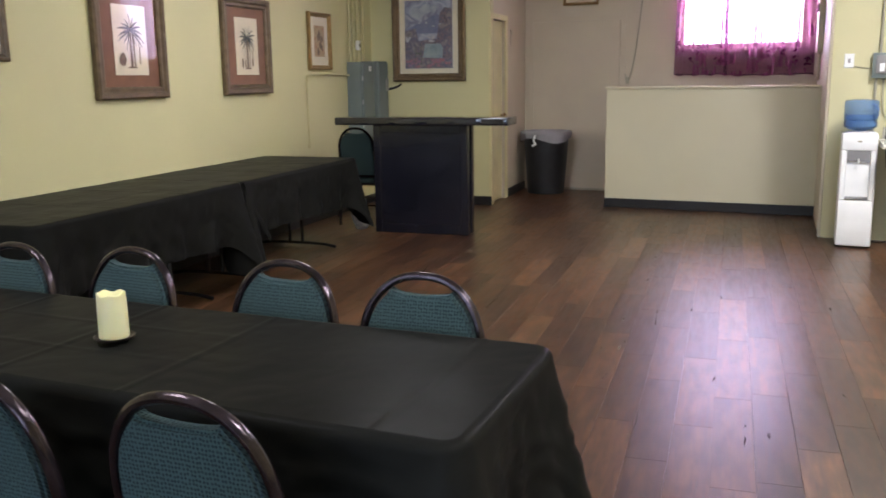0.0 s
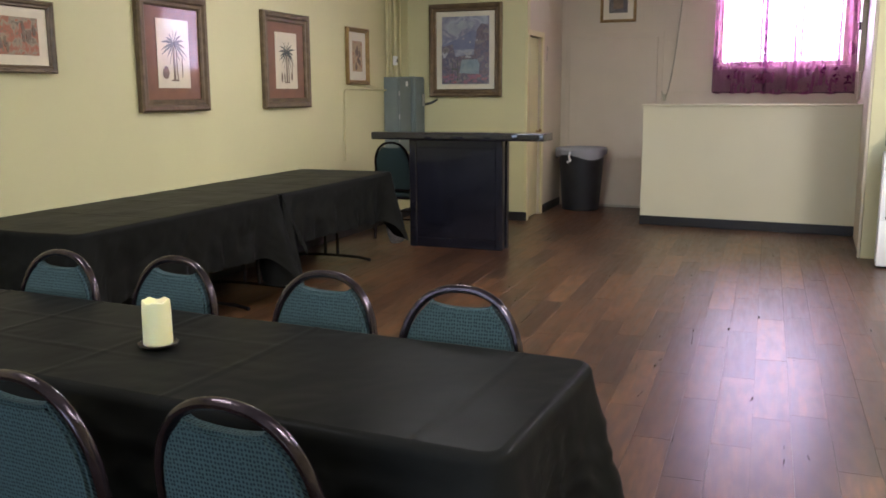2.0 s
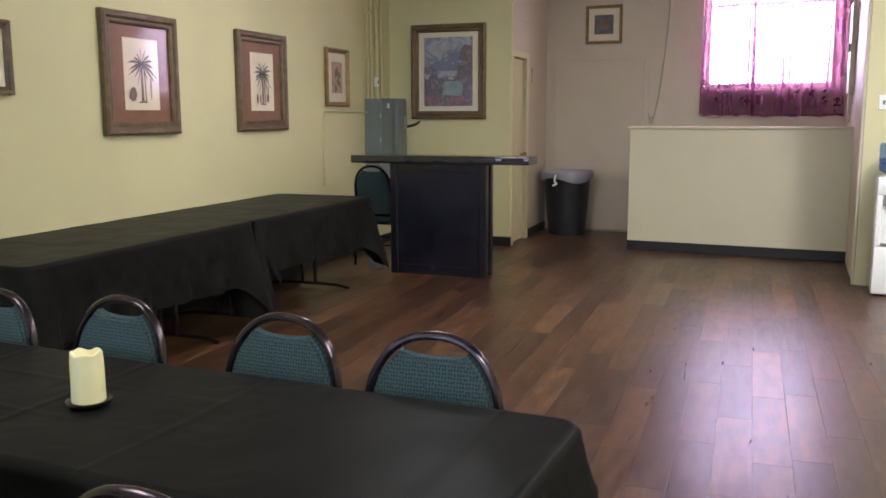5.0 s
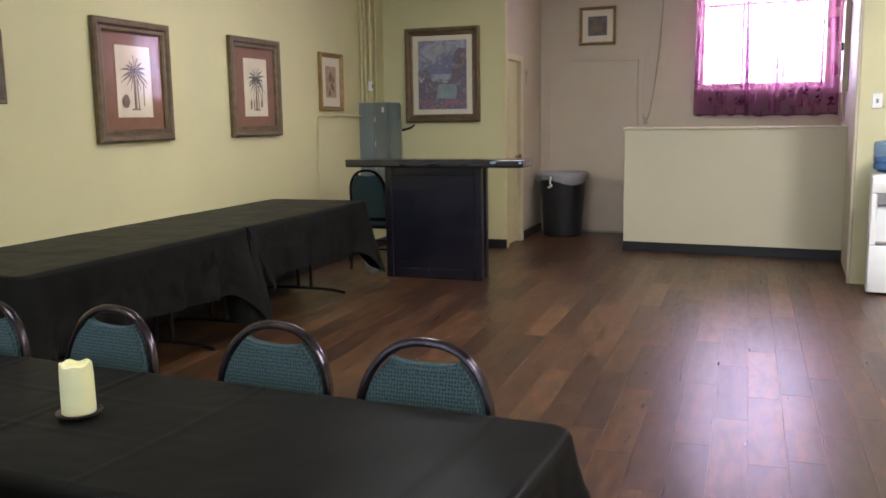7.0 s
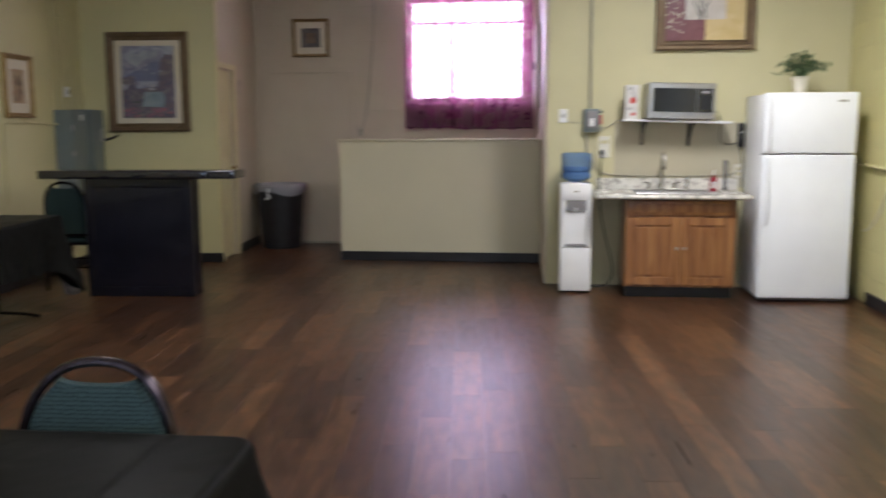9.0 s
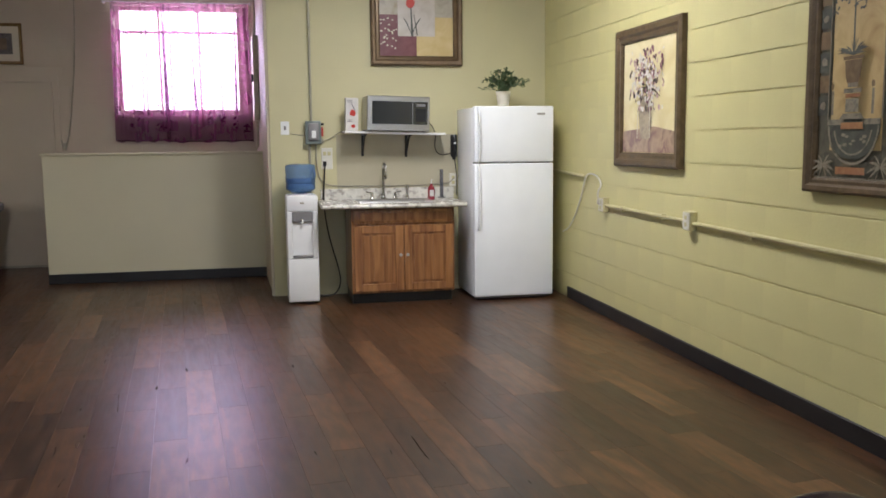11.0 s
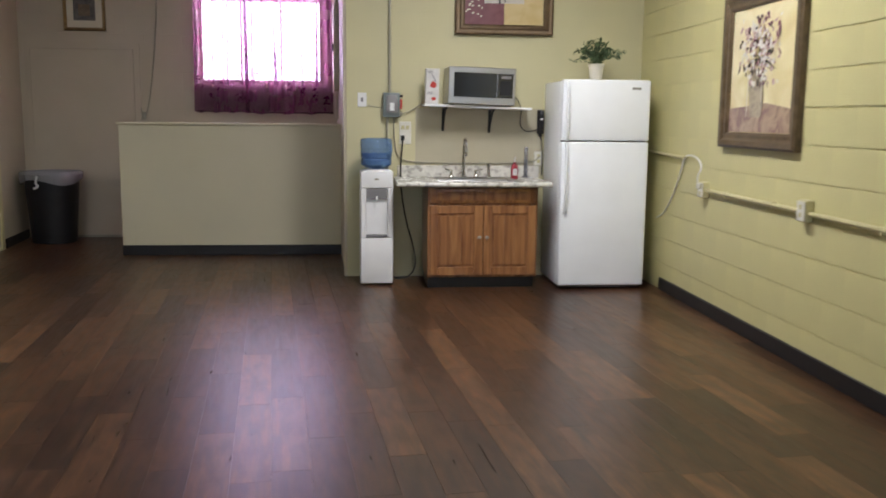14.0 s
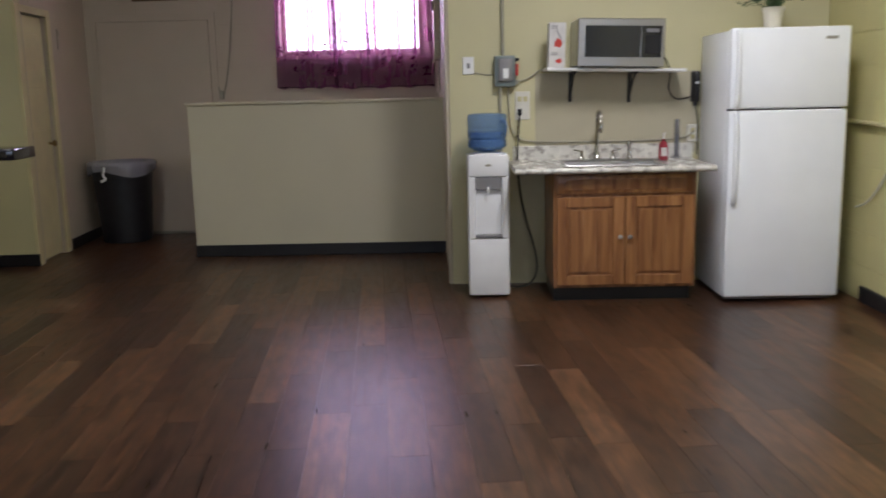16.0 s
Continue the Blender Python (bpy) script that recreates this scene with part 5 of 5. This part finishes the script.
part("label", B(-0.018, -0.0245, 0.03, 0.018, -0.0225, 0.085), M_card, b, "pale printed label")
part("pump", T([(0, 0, 0.14), (0, 0, 0.175), (0, -0.03, 0.178)], 0.005, smooth=1), M_whiteplastic, b)
b = thing("paper_cup_holder", pose(1.93, 9.60, 0.869), "clear upright tube on a small base", "cup holder")
part("tube", lathe(bmesh.new(), [(0.017, 0.01), (0.017, 0.26), (0.015, 0.26), (0.015, 0.01)], 18), M_clear, b)
part("base", lathe(bmesh.new(), [(0.035, 0), (0.034, 0.008), (0.018, 0.014)], 18), M_clear, b)

# shelf, microwave, carton
TILT_SHELF = pose(1.485, 9.4, 1.46, 0, 1.6, 0) @ pose(-1.485, -9.4, -1.46)
s = thing("wall_shelf", TILT_SHELF, "white shelf on two black brackets above the sink", "shelf")
part("board", B(1.035, 9.40, 1.452, 1.935, 9.698, 1.472, bevel=0.003), M_whiteplastic, s)
for x in (1.225, 1.625):
    b = part("bracket", B(x - 0.012, 9.688, 1.25, x + 0.012, 9.699, 1.451, bevel=0.002), M_black, s, "black steel bracket")
    part("arm", B(x - 0.012, 9.45, 1.44, x + 0.012, 9.687, 1.451, bevel=0.002), M_black, b)
    part("brace", T([(x, 9.69, 1.275), (x, 9.64, 1.33), (x, 9.58, 1.40), (x, 9.50, 1.441)], 0.009, seg=8), M_black, b)
m = thing("microwave", TILT_SHELF @ pose(1.225, 9.365, 1.473, 0, 0, 1.0), "stainless steel countertop microwave on the shelf", "microwave")
part("case", B(0.0, 0.025, 0.008, 0.555, 0.325, 0.305, bevel=0.006), M_steel, m)
dd = part("door", B(0.0, 0.0, 0.006, 0.555, 0.024, 0.308, bevel=0.005), M_steel, m)
part("window", B(0.045, -0.004, 0.065, 0.40, 0.002, 0.262, bevel=0.002), M_darkglass, dd, "dark glass window")
part("control_panel", B(0.405, -0.004, 0.065, 0.535, 0.002, 0.262, bevel=0.002), M_darkglass, dd)
part("display", B(0.435, -0.0055, 0.222, 0.515, -0.0035, 0.245), M_greyplastic, dd)
part("keypad", B(0.43, -0.0055, 0.09, 0.52, -0.0035, 0.205), M_black, dd)
for x in (0.04, 0.515):
    part("foot", B(x - 0.015, 0.05, 0.0, x + 0.015, 0.08, 0.008), M_black, m)
c = thing("carton", TILT_SHELF @ pose(1.045, 9.43, 1.473), "tall white and red printed cardboard carton on the shelf", "carton")
part("box", B(0, 0, 0, 0.11, 0.10, 0.285, bevel=0.003), M_card, c)
bm = bmesh.new()
rnd = random.Random(9)
plate(bm, blob(0.062, 0.155, 0.026, 0.03, rnd, 10, 0.2), -0.0025, -0.001)
part("red_print", bm, M_red, c, "red printed shape")
part("red_print", plate(bmesh.new(), blob(0.070, 0.04, 0.022, 0.016, rnd, 8, 0.2), -0.0025, -0.001), M_red, c, "red printed shape")
bm = bmesh.new()
for z in (0.258, 0.245, 0.09, 0.078):
    box(bm, 0.015, -0.002, z, 0.06, -0.001, z + 0.006)
plate(bm, [(0.045, 0.235), (0.055, 0.235), (0.085, 0.18), (0.078, 0.175)], -0.002, -0.001)
part("dark_print", bm, M_greyplastic, c)

# water cooler
c = thing("water_cooler", pose(0.508, 9.24, 0), "white water cooler with an open dispensing bay", "water cooler")
bm = bmesh.new()
box(bm, 0.0, 0.03, 0.012, 0.272, 0.31, 0.935, bevel=0.015, seg=2)
part("body", bm, M_whiteplastic, c)
part("lower_front", B(0.004, 0.0, 0.02, 0.268, 0.05, 0.40, bevel=0.014, seg=2), M_whiteplastic, c)
part("upper_front", B(0.004, -0.004, 0.80, 0.268, 0.05, 0.94, bevel=0.014, seg=2), M_whiteplastic, c)
for x in (0.004, 0.222):
    part("bay_side", B(x, 0.0, 0.395, x + 0.046, 0.05, 0.805, bevel=0.008), M_whiteplastic, c)
part("control_strip", B(0.052, 0.004, 0.715, 0.22, 0.03, 0.80, bevel=0.003), M_greyplastic, c, "grey control strip")
part("spout", T([(0.135, 0.02, 0.735), (0.135, -0.008, 0.725), (0.135, -0.01, 0.70)], 0.009, smooth=1), M_whiteplastic, c)
part("drip_tray", B(0.05, -0.006, 0.405, 0.222, 0.03, 0.425, bevel=0.004), M_greyplastic, c, "grey drip tray")
part("badge", lathe(bmesh.new(), [(0.020, 0), (0.018, 0.002), (0.0, 0.003)], 20, sy=0.4), M_greyconduit, c).matrix_basis = pose(0.136, -0.004, 0.875, 90, 0, 0)
part("collar", lathe(bmesh.new(), [(0.115, 0.93), (0.11, 0.945), (0.08, 0.95), (0.0, 0.948)], 32, (0.136, 0.165, 0)), M_whiteplastic, c)
b = thing("water_bottle", pose(0.644, 9.405, 0.95), "blue translucent water jug upside down on the cooler", "water bottle")
part("shell", lathe(bmesh.new(), [(0.03, 0.0), (0.09, 0.012), (0.126, 0.035), (0.128, 0.075), (0.120, 0.085), (0.128, 0.095), (0.130, 0.150), (0.122, 0.16), (0.130, 0.17), (0.130, 0.225), (0.122, 0.245), (0.08, 0.252), (0.0, 0.248)], 36), M_bottle, b)
part("water", lathe(bmesh.new(), [(0.03, 0.004), (0.086, 0.016), (0.121, 0.038), (0.122, 0.075), (0.114, 0.085), (0.122, 0.096), (0.122, 0.13), (0.0, 0.13)], 36), M_water, b)
part("handle", T([(0.09, -0.09, 0.11), (0.115, -0.115, 0.13), (0.115, -0.115, 0.19), (0.09, -0.09, 0.21)], 0.012), M_bottle, b)


# ---- switches, boxes, cords of the kitchen wall ----
def wall_plate(name, m, w, h, label, category, bits, mat_plate=None):
    p = thing(name, m, label, category)
    part("plate", B(-w / 2, -0.009, -h / 2, w / 2, -0.001, h / 2, bevel=0.003), mat_plate or M_whiteplastic, p)
    for x, z, bw, bh, mat in bits:
        part("toggle" if mat is M_whiteplastic else "socket", B(x - bw / 2, -0.013, z - bh / 2, x + bw / 2, -0.008, z + bh / 2, bevel=0.0015), mat, p)
    return p


wall_plate("light_switch", pose(0.532, 9.699, 1.515), 0.075, 0.118, "white light switch plate on the tan wall", "light switch", [(0, 0, 0.02, 0.035, M_greyplastic)])
wall_plate("outlet", pose(0.897, 9.699, 1.24), 0.10, 0.19, "cream outlet box with a plugged cord", "outlet", [(-0.02, 0.045, 0.03, 0.035, M_conduit), (0.02, 0.045, 0.03, 0.035, M_conduit), (-0.02, -0.04, 0.03, 0.035, M_black)], M_whitecord)
wall_plate("outlet", pose(2.06, 9.699, 1.03), 0.075, 0.118, "ivory outlet plate above the splash rim", "outlet", [(0, 0.02, 0.03, 0.03, M_conduit), (0, -0.025, 0.03, 0.03, M_conduit)], M_whitecord)
e = thing("disconnect_box", pose(0.778, 9.699, 1.47), "grey switch box with an orange lever on the tan wall", "switch box")
part("box", B(-0.07, -0.075, -0.10, 0.07, 0, 0.105, bevel=0.008, seg=2), M_panel, e)
part("cover", B(-0.045, -0.092, -0.065, 0.05, -0.074, 0.085, bevel=0.012, seg=2), M_greyplastic, e)
part("label", B(-0.015, -0.094, -0.045, 0.022, -0.0915, 0.02), M_whiteplastic, e)
part("lever", B(0.072, -0.065, -0.03, 0.09, -0.03, 0.05, bevel=0.004), M_red, e, "orange-red lever")
part("knob", lathe(bmesh.new(), [(0.012, 0), (0.014, 0.02), (0.0, 0.024)], 14, (0.082, -0.05, 0.066)), M_black, e)
conduit("conduit", [(0.765, 9.675, 1.576), (0.765, 9.675, H)], 0.011, M_greyconduit, "grey conduit rising from the switch box", [(0.765, 9.68, 2.4)])
conduit("conduit", [(0.745, 9.675, 1.37), (0.745, 9.675, 0.75)], 0.011, M_greyconduit, "grey conduit running down behind the cooler")
conduit("conduit", [(0.80, 9.68, 1.37), (0.805, 9.68, 1.15), (0.83, 9.68, 1.05), (0.90, 9.685, 0.995), (1.2, 9.688, 0.985), (2.0, 9.688, 0.985), (2.07, 9.68, 1.05)], 0.006, M_greyconduit, "thin cable along the splash rim")


def cord(name, pts, r, mat, label):
    c = thing(name, pose(0, 0, 0), label, "cord", "cords")
    part("cable", T(pts, r, seg=8), mat, c)
    part("plug", B(pts[0][0] - 0.014, pts[0][1] - 0.015, pts[0][2] - 0.02, pts[0][0] + 0.014, pts[0][1] + 0.012, pts[0][2] + 0.02, bevel=0.005), mat, c)


cord("power_cord", [(0.876, 9.672, 1.195), (0.872, 9.65, 1.12), (0.855, 9.63, 0.95), (0.858, 9.62, 0.75), (0.90, 9.60, 0.5), (0.965, 9.57, 0.28), (0.99, 9.55, 0.12), (0.93, 9.52, 0.02), (0.80, 9.52, 0.01), (0.74, 9.50, 0.06)], 0.006, M_cord, "black power cord drooping from the outlet to the floor")
conduit("switch_wire", [(0.565, 9.695, 1.475), (0.62, 9.695, 1.455), (0.71, 9.695, 1.45)], 0.003, M_greyconduit, "thin wire from the switch plate to the box")
cord("power_cord", [(0.855, 9.685, 1.40), (0.94, 9.68, 1.42), (1.01, 9.68, 1.475), (1.05, 9.66, 1.48)], 0.004, M_greyconduit, "thin grey wire up to the shelf")
cord("power_cord", [(1.79, 9.62, 1.58), (1.86, 9.66, 1.53), (1.905, 9.692, 1.44), (1.88, 9.692, 1.33), (1.93, 9.692, 1.255), (2.03, 9.685, 1.27), (2.055, 9.675, 1.30)], 0.004, M_cord, "thin black microwave cord looping below the shelf")
t = thing("wall_phone", pose(2.065, 9.699, 1.24), "black wall telephone handset beside the refrigerator", "telephone")
part("cradle", B(-0.028, -0.035, 0.0, 0.03, 0.0, 0.205, bevel=0.006), M_black, t)
part("handset", T([(0.0, -0.045, 0.01), (0.0, -0.06, 0.05), (0.0, -0.06, 0.15), (0.0, -0.045, 0.20)], 0.018, flat=0.8), M_black, t)
part("badge", B(-0.012, -0.0775, 0.12, 0.012, -0.0745, 0.135), M_whiteplastic, t)
cord("power_cord", [(2.065, 9.67, 1.235), (2.085, 9.66, 1.12), (2.082, 9.65, 1.0), (2.075, 9.62, 0.89)], 0.005, M_cord, "black cord hanging from the telephone")

# surface raceway on the block wall
for a, b_, z, z2 in ((4.0, 6.66, 0.862, 0.872), (6.76, 8.10, 0.878, 0.884)):
    c = thing("surface_raceway", pose(0, 0, 0), "yellow painted metal raceway along the block wall", "conduit", "conduits")
    part("channel", T([(2.926, a, z), (2.926, b_, z2)], 0.013, seg=8), M_conduit, c)
    for q in (0.25, 0.75):
        y = a + (b_ - a) * q
        part("clip", B(2.915, y - 0.012, z - 0.02, 2.949, y + 0.012, z + 0.022, bevel=0.003), M_conduit, c)
c = thing("surface_raceway", pose(0, 0, 0), "painted raceway running behind the refrigerator", "conduit", "conduits")
part("channel", T([(2.926, 8.55, 1.09), (2.926, 9.60, 1.12)], 0.013, seg=8), M_conduit, c)
for y, z, h in ((8.13, 0.885, 0.055), (6.71, 0.885, 0.06)):
    o = thing("outlet_box", pose(2.949, y, z), "surface outlet box painted like the block wall", "outlet", "outlet boxes")
    part("box", B(-0.048, -0.045, -h, 0.0, 0.045, h, bevel=0.005), M_conduit, o)
    part("face_plate", B(-0.054, -0.042, -h + 0.006, -0.049, 0.042, h - 0.006, bevel=0.002), M_whitecord, o)
    for dz in (-0.022, 0.022):
        part("socket", B(-0.057, -0.014, dz - 0.013, -0.0535, 0.014, dz + 0.013, bevel=0.001), M_conduit, o)
cord("white_cord", [(2.885, 8.14, 0.91), (2.88, 8.16, 0.98), (2.90, 8.12, 1.04), (2.92, 8.25, 1.10), (2.93, 8.42, 1.12), (2.93, 8.55, 1.10), (2.93, 8.62, 0.95), (2.93, 8.78, 0.75), (2.93, 8.95, 0.62), (2.93, 9.1, 0.58)], 0.007, M_whitecord, "white extension cord looped from the outlet to the refrigerator")

# ---- block faces of the east wall ----
BL, BH = 0.405, 0.2035


def block_mesh(len_):
    bm = B(-0.0065, 0.0003, 0.0011, 0.0, len_ - 0.0003, BH - 0.0011)
    bmesh.ops.bevel(bm, geom=[e for e in bm.edges if all(v.co.x < -0.006 for v in e.verts) and abs(e.verts[0].co.z - e.verts[1].co.z) < 0.001], offset=0.0045, segments=2, affect="EDGES")
    return bm


full = mesh_of("block", block_mesh(BL), M_block)
far = bmesh.new()
nrow = 16
for r in range(nrow):
    z = 0.0185 + r * BH
    y = -3.0 - (0.2 if r % 2 else 0.0)
    while y < 9.70:
        y1 = min(y + BL, 9.698)
        if y > 3.2 and y1 - y > BL - 0.01 and r < 15:
            o = new("block", full)
            o.parent = wall_r
            o.matrix_basis = pose(2.9555, y, z)
        else:
            zt = min(z + BH - 0.0025, H)
            box(far, 2.949, y + 0.0004, z + 0.0025, 2.9555, y1 - 0.0004, zt)
        y += BL
far_ob = part("block_rest", far, M_block, wall_r, smooth=0)
tagged(far_ob, kind="stuff")

# ---- floor boards ----
PL, PWD = 0.92, 0.157
FM = pose(0, 0, 0, 0, 0, 5.2)
FI = FM.inverted()
pm = mesh_of("plank", B(0.0003, 0.0003, -0.012, PWD - 0.0003, PL - 0.0003, 0.0, bevel=0.0005), M_plank, 25)
verts, faces = [], []
rnd = random.Random(17)
count = 0
for i in range(-42, 30):
    off = rnd.uniform(0, PL)
    for j in range(-7, 16):
        x, y0 = i * PWD, j * PL + off
        y1 = y0 + PL
        c0, c1 = FM @ Vector((x + PWD / 2, y0, 0)), FM @ Vector((x + PWD / 2, y1, 0))
        if c1.x > 3.1 or c0.x > 3.1 or c0.x < -4.9 or c0.y < -3.5:
            continue
        limit = 9.85 if c1.x > 0.55 else (12.40 if c1.x > -3.1 else 12.4)
        if c0.y > limit - 0.02:
            continue
        if c1.y > limit:
            y1 -= c1.y - limit
        near = 3.4 < c0.y and c1.y < 9.0 and -2.9 < c0.x < 2.85 and y1 - y0 > PL - 0.001
        if near and count < 300:
            o = new("plank", pm)
            o.parent = floor
            o.matrix_basis = FM @ pose(x, y0, 0)
            count += 1
        else:
            b0 = len(verts)
            for zz in (-0.012, 0.0):
                for a, b_ in ((x + 0.0008, y0 + 0.0008), (x + PWD - 0.0008, y0 + 0.0008), (x + PWD - 0.0008, y1 - 0.0008), (x + 0.0008, y1 - 0.0008)):
                    verts.append((a, b_, zz))
            faces += [(b0 + 4, b0 + 5, b0 + 6, b0 + 7), (b0, b0 + 1, b0 + 5, b0 + 4), (b0 + 1, b0 + 2, b0 + 6, b0 + 5), (b0 + 2, b0 + 3, b0 + 7, b0 + 6), (b0 + 3, b0, b0 + 4, b0 + 7)]
me = bpy.data.meshes.new("plank_rest")
me.from_pydata(verts, [], faces)
me.materials.append(M_plank_far)
rest = new("plank_rest", me)
rest.parent = floor
rest.matrix_basis = FM
tagged(rest, kind="stuff")
